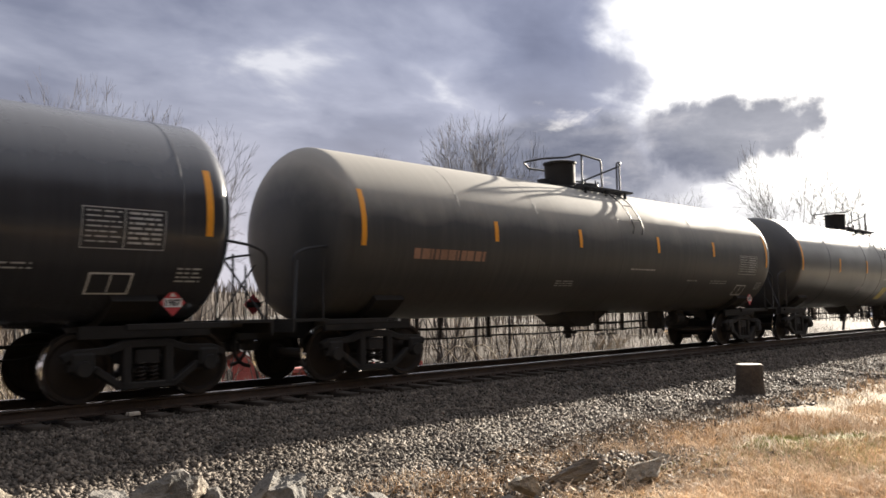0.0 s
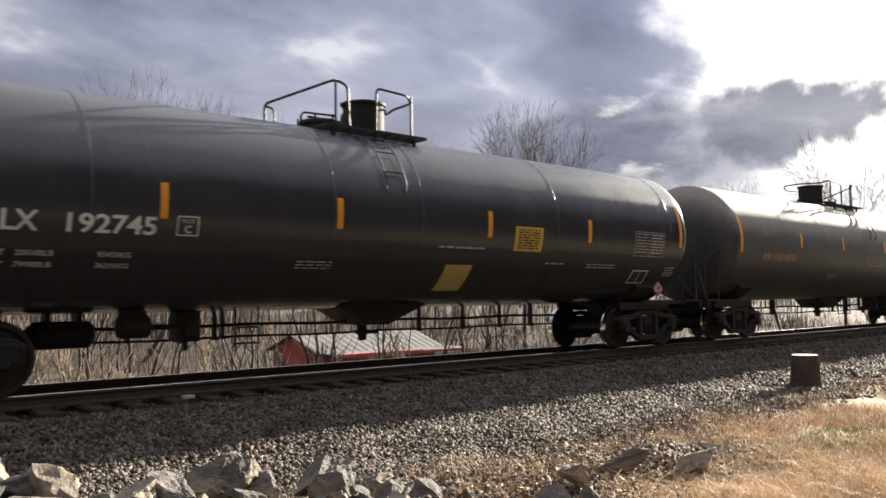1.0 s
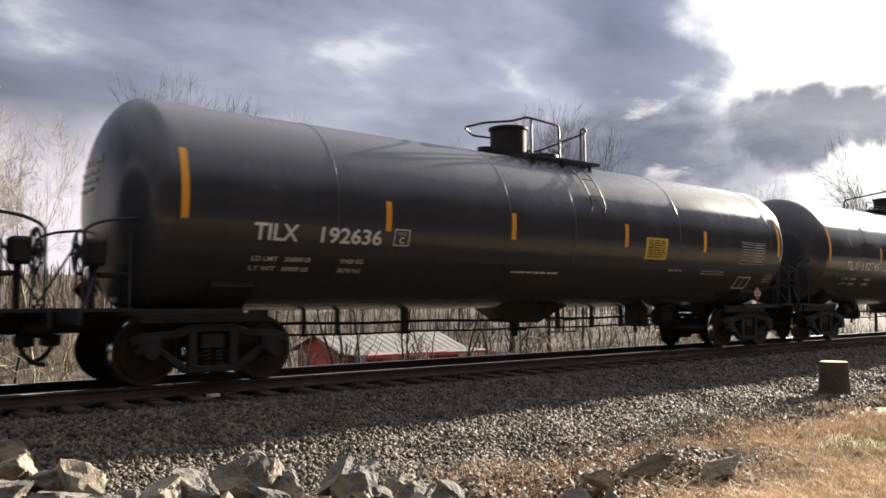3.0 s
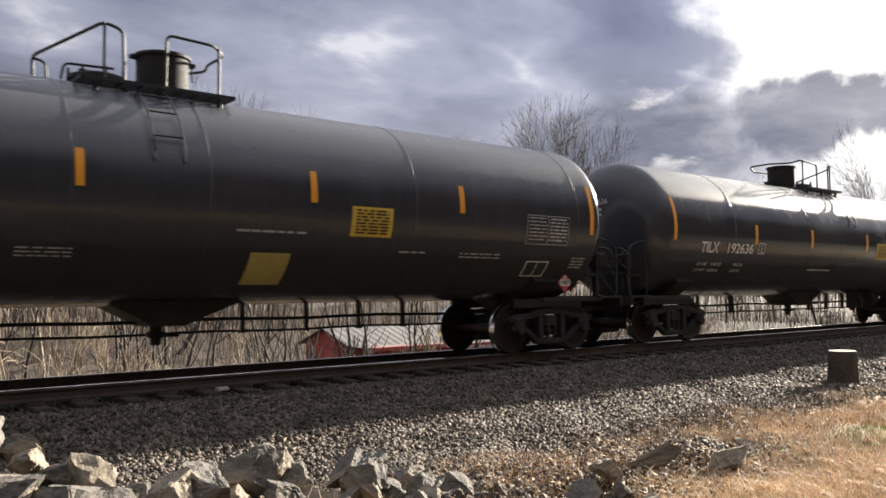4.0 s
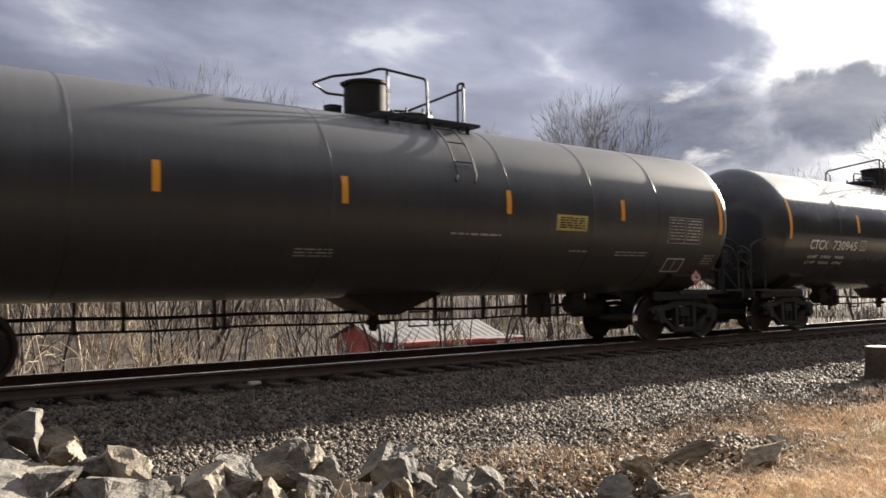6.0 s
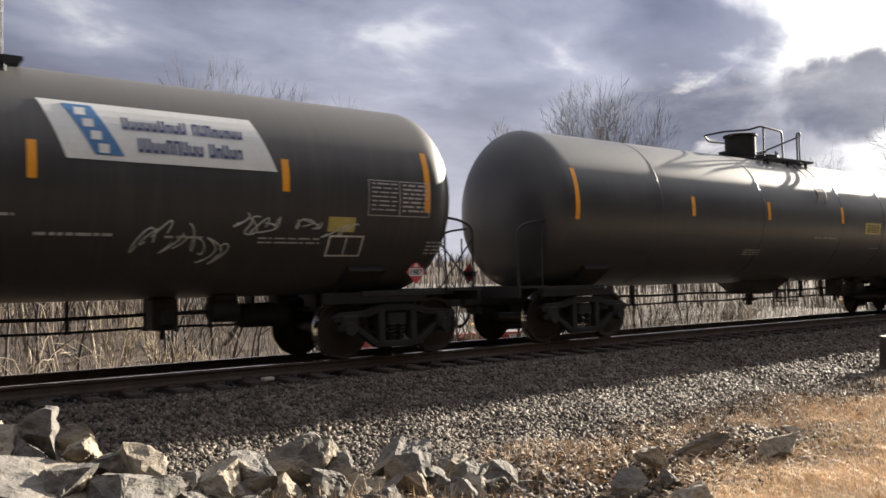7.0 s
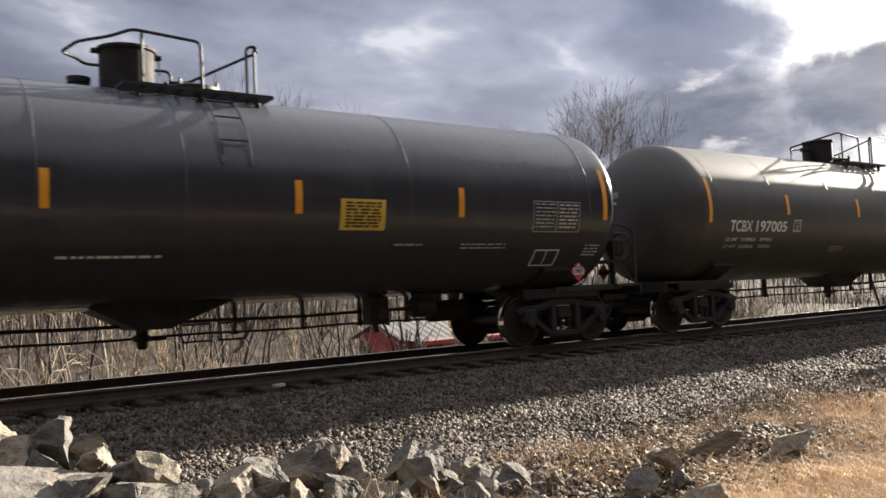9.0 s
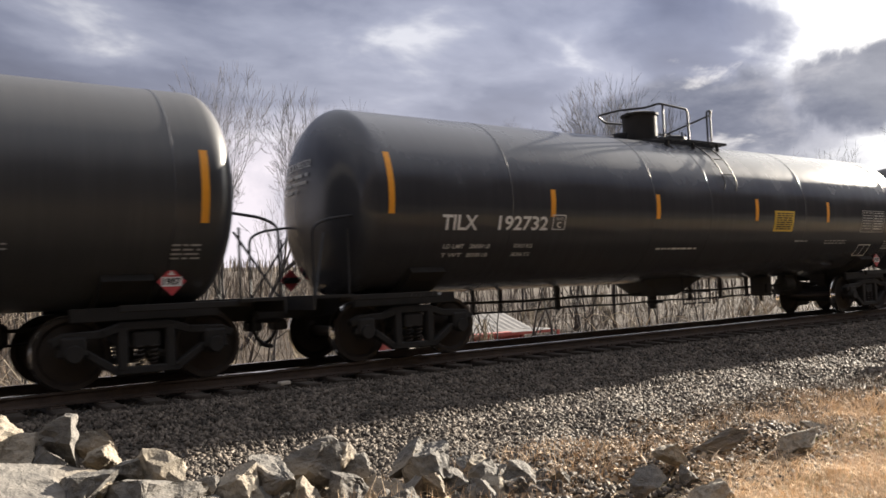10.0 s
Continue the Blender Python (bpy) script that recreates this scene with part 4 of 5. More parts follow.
        part("small_print", strokes_mesh("small_print", "faint", text_bars(0.42, 1.56, -16.6, -18.4, 1, seed + 4, 0.7)), tank)
    part("small_print", strokes_mesh("small_print", "faint", text_bars(4.75, 5.75, -26.0, -31.0, 2, seed + 5, 0.35)), tank)
    part("small_print", strokes_mesh("small_print", "faint", text_bars(7.75, 8.15, -27.0, -37.0, 4, seed + 9, 0.4)), tank)
    part("small_print", strokes_mesh("small_print", "faint", text_bars(3.4, 3.95, -26.0, -28.5, 1, seed + 6, 0.5)), tank)
    bm = bmesh.new()
    for k in range(7):
        box(bm, (-half + 0.55 + k * 0.09, -1.168, 0.985), (0.055, 0.004, 0.035))
    part("small_print", done(bm, "small_print", "faint"), car)
    placard(car, half - (0.0 if banner else 0.37))
    placard(car, half + 0.42, pose(0, 0, 0, 0, 0, 180))
    if marks:
        part("lettering", head_text(marks[0] + " " + marks[1], half), tank, "small white stencilled number on the tank head")
        part("small_print", head_bars(half, seed + 8), tank)
    if banner:
        cloth = part("banner", patch_mesh("banner", "vinyl", 1.84, 4.68, 40.0, 9.0, 0.010, 0.30), tank, "white vinyl banner with blue print")
        logo = []
        part("logo_panel", patch_mesh("logo_panel", "blue", 2.12, 2.48, 38.0, 11.5, 0.016, 0.36), cloth, "slanted blue panel")
        for k in range(4):
            logo.append((2.27 + k * 0.085, 2.40 + k * 0.085, 36.0 - k * 6.4, 31.5 - k * 6.4))
        part("logo_shape", strokes_mesh("logo_shape", "vinyl", logo, 0.022), cloth)
        rn = random.Random(9)
        for a0, a1, xa, words in ((32.5, 25.5, 2.84, (9, 8)), (21.5, 14.0, 3.02, (9, 5))):
            bars, x = [], xa
            for letters in words:
                for k in range(letters):
                    w = rn.uniform(0.070, 0.092)
                    low = 0.0 if k == 0 or rn.random() < 0.3 else (a0 - a1) * 0.28
                    if rn.random() < 0.5:
                        bars += [(x, x + w * 0.34, a0 - low, a1), (x + w * 0.62, x + w, a0 - low, a1), (x, x + w, a1 + 1.6, a1)]
                    else:
                        bars += [(x, x + w * 0.36, a0 - low, a1), (x, x + w, a0 - low, a0 - low - 1.5), (x + w * 0.62, x + w, a0 - low, a1)]
                    x += w + 0.016
                x += 0.07
            part("small_print", strokes_mesh("small_print", "navy", bars, 0.018), cloth, "dark blue printed bars")
    if graffiti:
        # looping sprayed strokes, in three groups along the side
        rn = random.Random(21)
        for x0, x1, mid, tall, strokes in ((2.95, 4.20, -25.0, 17.0, 9), (4.32, 5.05, -19.5, 11.0, 5), (5.18, 6.30, -20.0, 8.0, 6)):
            for k in range(strokes):
                bm = bmesh.new()
                cx = x0 + (x1 - x0) * (k + 0.5) / strokes
                ca = mid + rn.uniform(-0.3, 0.3) * tall - (6.0 * (cx - x0) if tall > 15 else 0.0)
                wx_, wa, ph, f = rn.uniform(0.05, 0.12), tall * rn.uniform(0.22, 0.50), rn.uniform(0, 6.0), rn.choice((1.0, 1.5, 2.0))
                pts = [on_tank(cx + wx_ * math.sin(u * f + ph) + 0.03 * u, ca + wa * math.cos(u + ph * 0.7), 0.004) for u in np.linspace(0.0, rn.uniform(3.5, 6.0), 22)]
                tube(bm, pts, 0.011, 5)
                part("graffiti_stroke", done(bm, "graffiti_stroke", "chalk", 60), tank, "pale sprayed scribble")
        part("small_print", strokes_mesh("small_print", "faint", text_bars(1.79, 2.72, -25.2, -27.4, 1, seed + 13, 0.7)), tank)
        part("notice", patch_mesh("notice", "ochre", 5.85, 6.32, -13.5, -22.0), tank, "small yellow plate")
    CARS.append(car)
    return car


CARS, WHEELS, STARTS = [], [], []


def strips_at(xs, a0, a1, tall=28.0, foot=-9.2):
    ends = (xs[0], xs[-1])
    return [(x, tall, foot) if x in ends else (x, a0, a1) for x in xs]


TIL = (-8.165, -4.68, -1.76, 1.66, 4.67, 8.165)
TCB = (-7.655, -4.635, -1.335, 1.745, 5.115, 7.655)
BANDS = (-5.65, -1.85, 0.0, 3.66, 7.75)
train = (
    # x at the start, label, finish, half length, top, strips, bands, other options
    (34.57, "dusty black railway tank car with a lighter top", "satin", 7.77, "B", strips_at(TIL, 8.5, -9.2), BANDS, dict(seed=10)),
    (16.33, "dust-grey and black railway tank car on the rails", "matte", 7.77, "B", strips_at(TIL, 14.0, -1.0), (-5.65, -3.2, 0.0, 3.66), dict(seed=20, slant=False, sign=None, blurred=True)),
    (-1.93, "glossy black railway tank car with white lettering", "gloss", 7.77, "A", strips_at(TIL, 8.7, -9.3), BANDS,
     dict(seed=30, marks=("TILX", "192745", -7.03, -6.28, -5.94, -4.77, -8.7, -4.32), weights=(("LD LMT", "205100LB", "93450KG"), ("LT WT", "79900LB", "36250KG")), brake_rear=True)),
    (-20.22, "glossy black railway tank car with yellow notice", "gloss", 7.77, "B", strips_at(TIL, 8.7, -9.3), BANDS,
     dict(seed=40, marks=("TILX", "192636", -7.10, -6.35, -5.95, -4.79, -8.9, -4.38), weights=(("LD LMT", "206000 LB", "93400 KG"), ("LT WT", "80000 LB", "36290 KG")), slant=False, brake_front=True, brake_rear=True)),
    (-38.44, "glossy black railway tank car with amber strips", "gloss", 7.77, "A", strips_at(TIL, 18.0, 0.0), (-5.67, -1.85, 0.0, 3.66, 7.75),
     dict(seed=50, drop=15.0, wx=(-7.14, -6.65, -6.50, -5.98, -5.76, -5.26), marks=("CTCX", "730945", -7.18, -6.29, -6.01, -4.74, -8.8, -4.37), weights=(("LD LMT", "207400LB", "94050KG"), ("LT WT", "78500LB", "35550KG")), brake_front=True, brake_rear=True)),
    (-56.75, "dusty satin black railway tank car", "satin", 7.77, "B", strips_at((-8.165, -4.60, -1.70, 1.70, 4.80, 8.165), 12.5, -3.0), (-5.65, -1.9, 1.72, 3.95, 5.95), dict(seed=60, slant=False, brake_front=True, sign=(2.92, 3.76, -1.2, -12.0))),
    (-75.065, "dusty black railway tank car with a white banner", "dull", 7.30, "G", strips_at(TCB, 16.5, -1.0), (-7.4, -5.2, -2.6, -0.2),
     dict(seed=70, drop=14.5, wx=(-7.00, -6.55, -6.42, -5.88, -5.68, -5.20), marks=("TCBX", "197005", -6.93, -6.08, -5.93, -4.69, -6.8, -4.24), weights=(("LD LMT", "197800LB", "89700KG"), ("LT WT", "65200LB", "29600KG")), sign=None, slant=False, banner=True, graffiti=True)),
    (-93.21, "glossy black railway tank car with white numbers", "gloss", 7.77, "B", strips_at(TIL, 8.7, -9.3), BANDS,
     dict(seed=80, marks=("TILX", "192732", -7.17, -6.42, -5.96, -4.80, -9.2, -4.52), weights=(("LD LMT", "206000 LB", "93407 KG"), ("T WT", "80000 LB", "36306 KG")), slant=False, brake_front=True)),
    (-111.52, "satin black railway tank car with hazard placard", "satin", 7.77, "B", strips_at(TIL, 8.0, -9.0, 21.0, -16.0), BANDS, dict(seed=90, table=False)),
)
for x, label, finish, half, top, strips, bands, extra in train:
    STARTS.append(x)
    tank_car(label, finish, half, top, strips, bands, **extra)


# ---------------------------------------------------------------- beside the track
def stones(count, x0, x1, y0, y1, s0, s1, seed, name, label, keep=None):
    """Loose broken stone as one body of many small jagged pieces."""
    g = np.random.default_rng(seed)
    base = np.array([(1, 0, 0), (-1, 0, 0), (0, 1, 0), (0, -1, 0), (0, 0, 1), (0, 0, -1)], float)
    tri = np.array([(0, 2, 4), (2, 1, 4), (1, 3, 4), (3, 0, 4), (2, 0, 5), (1, 2, 5), (3, 1, 5), (0, 3, 5)])
    x, y = g.uniform(x0, x1, count), g.uniform(y0, y1, count)
    if keep is not None:
        ok = keep(x, y, g)
        x, y = x[ok], y[ok]
    n = len(x)
    s = g.uniform(s0, s1, (n, 1, 1)) * g.uniform(0.6, 1.35, (n, 6, 1))
    v = base[None] * s + g.normal(0, 0.18, (n, 6, 3)) * s
    q = g.normal(size=(n, 4))
    q /= np.linalg.norm(q, axis=1, keepdims=True)
    a, b, c, d = q.T
    rot = np.stack([1 - 2 * (c * c + d * d), 2 * (b * c - a * d), 2 * (b * d + a * c), 2 * (b * c + a * d), 1 - 2 * (b * b + d * d), 2 * (c * d - a * b),
                    2 * (b * d - a * c), 2 * (c * d + a * b), 1 - 2 * (b * b + c * c)], -1).reshape(n, 3, 3)
    v = np.einsum("nij,nkj->nki", rot, v)
    z = ground_z(x, y) + g.uniform(0.0, 0.02, n)
    v += np.stack([x, y, z], -1)[:, None]
    f = (tri[None] + 6 * np.arange(n)[:, None, None]).reshape(-1, 3)
    tagged(new(name, fast_mesh(name, v.reshape(-1, 3), f, "stone")), label, "gravel", kind="stuff")


def shoulder(x, y, g):
    edge = np.interp(x, (2.8, 7.1, 11.4, 28.4), (-7.0, -5.58, -4.92, -4.35)) + g.normal(0, 0.35, len(x))
    return (y > edge) & ~((np.abs(y - 0.75) < 1.25) & (g.random(len(x)) < 0.4))


stones(90000, -0.5, 13.0, -7.0, -0.5, 0.015, 0.042, 1, "ballast", "grey broken stone ballast beside the track", shoulder)
stones(42000, 13.0, 36.0, -5.4, -0.5, 0.020, 0.048, 2, "ballast", "grey broken stone ballast along the track", shoulder)
stones(22000, -1.0, 34.0, -0.5, 2.4, 0.016, 0.036, 3, "ballast", "grey broken stone between the sleepers")
stones(1500, 4.7, 9.5, -7.2, -5.5, 0.02, 0.05, 5, "loose_gravel", "loose gravel scattered in the dry grass")


def rock_mesh(seed, mat):
    """A split block of stone: flat broken faces, chipped edges."""
    rnd = random.Random(seed)
    bm = bmesh.new()
    bmesh.ops.create_icosphere(bm, subdivisions=4, radius=0.75)
    planes = []
    for _ in range(10):
        d = Vector((rnd.gauss(0, 1), rnd.gauss(0, 1), rnd.gauss(0, 1))).normalized()
        planes.append((d, rnd.uniform(0.20, 0.44)))
    for v in bm.verts:
        for _ in range(2):
            for d, k in planes:
                over = v.co.dot(d) - k
                if over > 0:
                    v.co -= d * over
    lo = [min(v.co[k] for v in bm.verts) for k in range(3)]
    hi = [max(v.co[k] for v in bm.verts) for k in range(3)]
    for v in bm.verts:
        v.co = Vector([(v.co[k] - lo[k]) / (hi[k] - lo[k]) - 0.5 for k in range(3)])
        p = v.co * 5.0 + Vector((seed * 3.1, 0, 0))
        v.co += v.co.normalized() * (0.075 * noise.noise(p) + 0.036 * noise.noise(p * 3.3) + 0.014 * noise.noise(p * 9.0))
    return done(bm, "rock", mat, 14)


def rock(seed, mat, x, y, top, w, h, label):
    h = min(max(h, top - float(ground_z(x, y)) + 0.06), w * 0.85)
    me = cached(("rock", seed % 9, mat), rock_mesh, seed % 9, mat)
    rnd = random.Random(seed)
    ob = tagged(new("rock", me), label, "rock", "rocks beside the ballast")
    ob.matrix_basis = pose(x, y, top - h * 0.48, rnd.uniform(-10, 10), rnd.uniform(-10, 10), rnd.uniform(0, 360)) @ Matrix.Diagonal((w * 1.22, w * 1.05, h * 1.15, 1))


PALE = ((0.76, -4.85, 0.31, 0.44, 0.13), (0.85, -5.05, 0.21, 0.31, 0.14), (1.34, -5.2, 0.1, 0.21, 0.19), (1.62, -5.3, 0.06, 0.51, 0.22),
        (2.16, -5.55, -0.16, 0.35, 0.26), (3.78, -5.55, -0.41, 0.24, 0.3), (1.22, -5.62, -0.0, 0.16, 0.21))
GREY = ((1.1, -4.9, 0.31, 0.39, 0.29), (1.32, -4.95, 0.17, 0.26, 0.23), (0.85, -5.5, 0.14, 0.85, 0.36), (1.15, -5.6, 0.02, 0.3, 0.24),
        (1.07, -5.15, 0.13, 0.3, 0.13), (1.57, -5.65, -0.04, 0.58, 0.29), (2.46, -5.5, -0.11, 0.39, 0.36), (2.83, -5.3, -0.05, 0.41, 0.43),
        (3.14, -5.1, -0.14, 0.36, 0.17), (3.29, -5.2, -0.27, 0.26, 0.15), (3.02, -5.55, -0.3, 0.29, 0.26), (3.91, -5.05, -0.24, 0.33, 0.14),
        (3.99, -5.2, -0.31, 0.42, 0.21), (3.6, -5.5, -0.45, 0.31, 0.24), (4.19, -5.4, -0.48, 0.32, 0.2), (4.33, -5.6, -0.58, 0.42, 0.23),
        (4.73, -5.5, -0.58, 0.34, 0.33), (0.7, -5.3, 0.07, 0.33, 0.24), (1.94, -5.55, -0.15, 0.17, 0.21), (1.5, -5.4, 0.03, 0.24, 0.17))
FLAT = ((5.55, -6.50, -0.33, 0.30, 0.28), (5.45, -6.80, -0.42, 0.32, 0.20), (7.21, -6.71, -0.42, 0.50, 0.22), (4.85, -6.87, -0.36, 0.34, 0.26),
        (5.05, -7.29, -0.42, 0.40, 0.22), (5.78, -6.42, -0.45, 0.26, 0.20), (8.60, -6.09, -0.56, 0.42, 0.12))
rub = random.Random(12)
for i in range(130):
    x = rub.uniform(0.2, 4.9)
    y = -5.05 + rub.gauss(0, 0.36) - 0.09 * x
    s = rub.uniform(0.09, 0.19) if i % 3 else rub.uniform(0.2, 0.31)
    if x < 2.3:
        s = rub.uniform(0.12, 0.24)
    rock(400 + i, "rock" if i % 6 else "sandstone", x, y, float(ground_z(x, y)) + s * 0.6, s * 1.2, s, "small broken grey stone lying in the ballast")
for i, r in enumerate(PALE):
    rock(100 + i, "sandstone", *r, "pale buff block of split stone in a rough pile")
for i, r in enumerate(GREY):
    rock(200 + i, "rock", *r, "grey angular block of broken stone")
for i, r in enumerate(FLAT):
    rock(300 + i, "rock" if i % 2 else "sandstone", *r[:3], r[3] * 0.72, r[4] * 0.85, "weathered grey stone half sunk in dry grass")
slab = tagged(new("stone_slab", cached(("rock", 4, "rock"), rock_mesh, 4, "rock")), "long narrow grey stone slab lying in gravel", "rock")
slab.matrix_basis = pose(6.38, -6.26, -0.50, 0, -9, -22) @ Matrix.Diagonal((0.98, 0.20, 0.22, 1))


def make_stump(x, y):
    z = float(ground_z(x, y))
    st = tagged(new("tree_stump"), "dark sawn tree stump with a pale top by the ballast", "tree stump")
    st.matrix_basis = pose(x, y, z)
    bm, rnd = bmesh.new(), random.Random(6)
    rings = []
    for h, r in ((-0.08, 0.33), (0.04, 0.285), (0.18, 0.262), (0.40, 0.252), (0.585, 0.252), (0.60, 0.243)):
        rings.append([bm.verts.new((r * (1 + 0.05 * math.sin(k * 3.1) + rnd.uniform(-0.02, 0.02)) * math.cos(k * math.tau / 28),
                                    r * (1 + 0.05 * math.cos(k * 2.3)) * math.sin(k * math.tau / 28), h)) for k in range(28)])
    for a, b in zip(rings, rings[1:]):
        for k in range(28):
            bm.faces.new((a[k], a[(k + 1) % 28], b[(k + 1) % 28], b[k]))
    bm.faces.new(rings[-1])
    part("trunk", done(bm, "trunk", "stump", 50), st)
    bm = bmesh.new()
    lathe(bm, [(0.236, 0.598), (0.233, 0.612), (0.0, 0.616)], "Z", 28)
    part("cut_face", done(bm, "cut_face", "cut"), st, "pale sawn top")


make_stump(15.72, -3.9)
bm = bmesh.new()
box(bm, (0, 0, 0), (0.17, 0.10, 0.05), 0.01)
tagged(new("metal_plate", done(bm, "metal_plate", "tag")), "small pale plate lying on a sleeper end", "plate").matrix_basis = pose(4.88, -0.42, -0.155, 0, 0, 8)


def blades(count, x0, x1, y0, y1, h0, h1, mat, seed, name, label, keep=None, lean=0.5, width=0.004, cat="grass"):
    """Grass or stems as one body: each a bent, tapered strip."""
    g = np.random.default_rng(seed)
    x, y = g.uniform(x0, x1, count), g.uniform(y0, y1, count)
    if keep is not None:
        ok = keep(x, y, g)
        x, y = x[ok], y[ok]
    n = len(x)
    h = g.uniform(h0, h1, n)
    a, l = g.uniform(0, math.tau, n), np.abs(g.normal(0, lean, n)) * h
    w = width * g.uniform(0.7, 1.5, n)
    t = g.uniform(0, math.tau, n)
    p0 = np.stack([x, y, ground_z(x, y) - 0.01], -1)
    side = np.stack([np.cos(t), np.sin(t), np.zeros(n)], -1) * w[:, None]
    d = np.stack([np.cos(a) * l, np.sin(a) * l, np.zeros(n)], -1)
    mid = p0 + d * 0.3 + np.stack([np.zeros(n), np.zeros(n), h * 0.6], -1)
    tip = p0 + d + np.stack([np.zeros(n), np.zeros(n), h * g.uniform(0.75, 1.0, n)], -1)
    v = np.stack([p0 - side, p0 + side, mid + side * 0.7, mid - side * 0.7, tip + side * 0.15, tip - side * 0.15], 1)
    f = (np.array([(0, 1, 2, 3), (3, 2, 4, 5)])[None] + 6 * np.arange(n)[:, None, None]).reshape(-1, 4)
    tagged(new(name, fast_mesh(name, v.reshape(-1, 3), f, mat)), label, cat, kind="stuff")


def meadow(x, y, g):
    edge = np.interp(x, (2.8, 5.7, 7.6, 11.4, 28.4), (-7.76, -6.25, -5.2, -4.73, -4.26))
    clump = np.sin(x * 2.1 + 1.3 * np.sin(y * 1.7)) + np.cos(y * 2.6 + x * 0.8) + g.normal(0, 0.7, len(x))
    bare = bell(x, y, 6.3, -6.2, 0.95) * 2.6 + bell(x, y, 7.15, -6.95, 0.3) * 4.0 + bell(x, y, 4.9, -6.5, 1.1) * 2.2 + bell(x, y, 13.7, -5.6, 2.1) * 1.0
    return (y < edge + g.normal(0, 0.2, len(x))) & (clump > -0.6 + bare)


blades(70000, 3.3, 15.0, -9.4, -4.3, 0.04, 0.15, "grass", 11, "dry_grass", "straw-coloured dry grass beside the ballast", meadow, 1.4, 0.0038)
blades(34000, 3.6, 9.5, -9.2, -6.3, 0.03, 0.12, "grass", 16, "dry_grass", "short matted straw-coloured grass", lambda x, y, g: y < np.interp(x, (2.8, 5.7, 7.6, 11.4), (-7.9, -6.9, -6.6, -6.3)), 1.6, 0.0030)
blades(26000, 14.5, 38.0, -9.4, -3.6, 0.05, 0.18, "grass", 12, "dry_grass", "straw-coloured dry grass along the line", meadow, 1.4, 0.006)
blades(14000, 7.6, 13.3, -8.7, -6.4, 0.03, 0.10, "green", 13, "green_grass", "short green grass among the dry grass",
       lambda x, y, g: bell(x, y, 9.7, -7.0, 1.45) > g.random(len(x)) * 1.0, 0.8, 0.0035)
blades(2400, 2.4, 6.6, -6.25, -4.65, 0.04, 0.20, "grass", 14, "weeds", "thin dry weeds growing out of the gravel", None, 0.7, 0.003)
blades(1500, 8.0, 13.7, -5.3, -4.15, 0.06, 0.22, "wood", 15, "weeds", "dark dead weeds at the foot of the ballast", None, 0.8, 0.004)


def fallen_leaves(count, x0, x1, y0, y1, seed, keep):
    """Dry leaves and bark chips: small curled plates that lie about."""
    g = np.random.default_rng(seed)
    x, y = g.uniform(x0, x1, count), g.uniform(y0, y1, count)
    ok = keep(x, y, g)
    x, y = x[ok], y[ok]
    n = len(x)
    s = g.uniform(0.018, 0.045, n)
    t = g.uniform(0, math.tau, n)
    c = np.stack([x, y, ground_z(x, y) + g.uniform(0.012, 0.045, n)], -1)
    u = np.stack([np.cos(t), np.sin(t), g.normal(0, 0.35, n)], -1) * s[:, None]
    w = np.stack([-np.sin(t), np.cos(t), g.normal(0, 0.35, n)], -1) * (s * g.uniform(0.35, 0.7, n))[:, None]
    up = np.stack([np.zeros(n), np.zeros(n), s * g.uniform(0.15, 0.5, n)], -1)
    v = np.stack([c - u, c - w + up, c + u, c + w + up], 1)
    f = (np.array([(0, 1, 2), (0, 2, 3)])[None] + 4 * np.arange(n)[:, None, None]).reshape(-1, 3)
    tagged(new("fallen_leaves", fast_mesh("fallen_leaves", v.reshape(-1, 3), f, "leaf")), "brown dry leaves scattered over the gravel", "leaf litter", kind="stuff")


fallen_leaves(16000, 2.6, 11.5, -7.4, -4.2, 21, lambda x, y, g: np.exp(-((y - np.interp(x, (2.8, 5.7, 7.6, 11.4), (-6.3, -5.7, -4.9, -4.6))) / 0.55) ** 2) > g.random(len(x)))
fallen_leaves(2500, 5.4, 7.8, -7.0, -5.6, 22, lambda x, y, g: g.random(len(x)) < 0.8)


# ---------------------------------------------------------------- behind the track
def segments(seed, height, spread=0.55, levels=6, thick=0.0135, lean=(0.0, 0.0)):
    """Branches of a bare tree: from, to, radii, level. Limbs rise and fork into ever finer twigs."""
    rnd, out = random.Random(seed), []

    def turned(d, angle):
        side = d.orthogonal().normalized()
        side.rotate(Matrix.Rotation(rnd.uniform(0, math.tau), 3, d))
        e = d * math.cos(angle) + side * math.sin(angle)
        return (e + Vector((0, 0, 0.07))).normalized()

    def grow(p, d, length, r, lev):
        steps, q = (5 if lev == 0 else 4 if lev < 4 else 2), p
        for i in range(steps):
            d = (d + Vector((rnd.gauss(0, 0.07), rnd.gauss(0, 0.07), 0.03 if lev else 0.0))).normalized()
            e = q + d * length / steps
            r1 = r * (0.93 if lev < 2 else 0.84)
            out.append((q, e, r, r1, lev))
            if lev < levels and i >= (2 if lev == 0 else 1 if lev < 4 else 0) and rnd.random() < 0.85:
                grow(e, turned(d, spread * rnd.uniform(0.7, 1.35)), length * rnd.uniform(0.48, 0.62), max(r1 * rnd.uniform(0.36, 0.52), 0.003), lev + 1 + (rnd.random() < 0.25))
            q, r = e, r1
        if lev < levels:
            for k in range(3 if lev < 2 else 2):
                grow(q, turned(d, spread * rnd.uniform(0.45, 0.85)), length * rnd.uniform(0.66, 0.76), max(r * 0.66, 0.003), lev + 1)

    grow(Vector((0, 0, -0.2)), Vector((lean[0], lean[1], 1)).normalized(), height * 0.30, height * thick, 0)
    return out


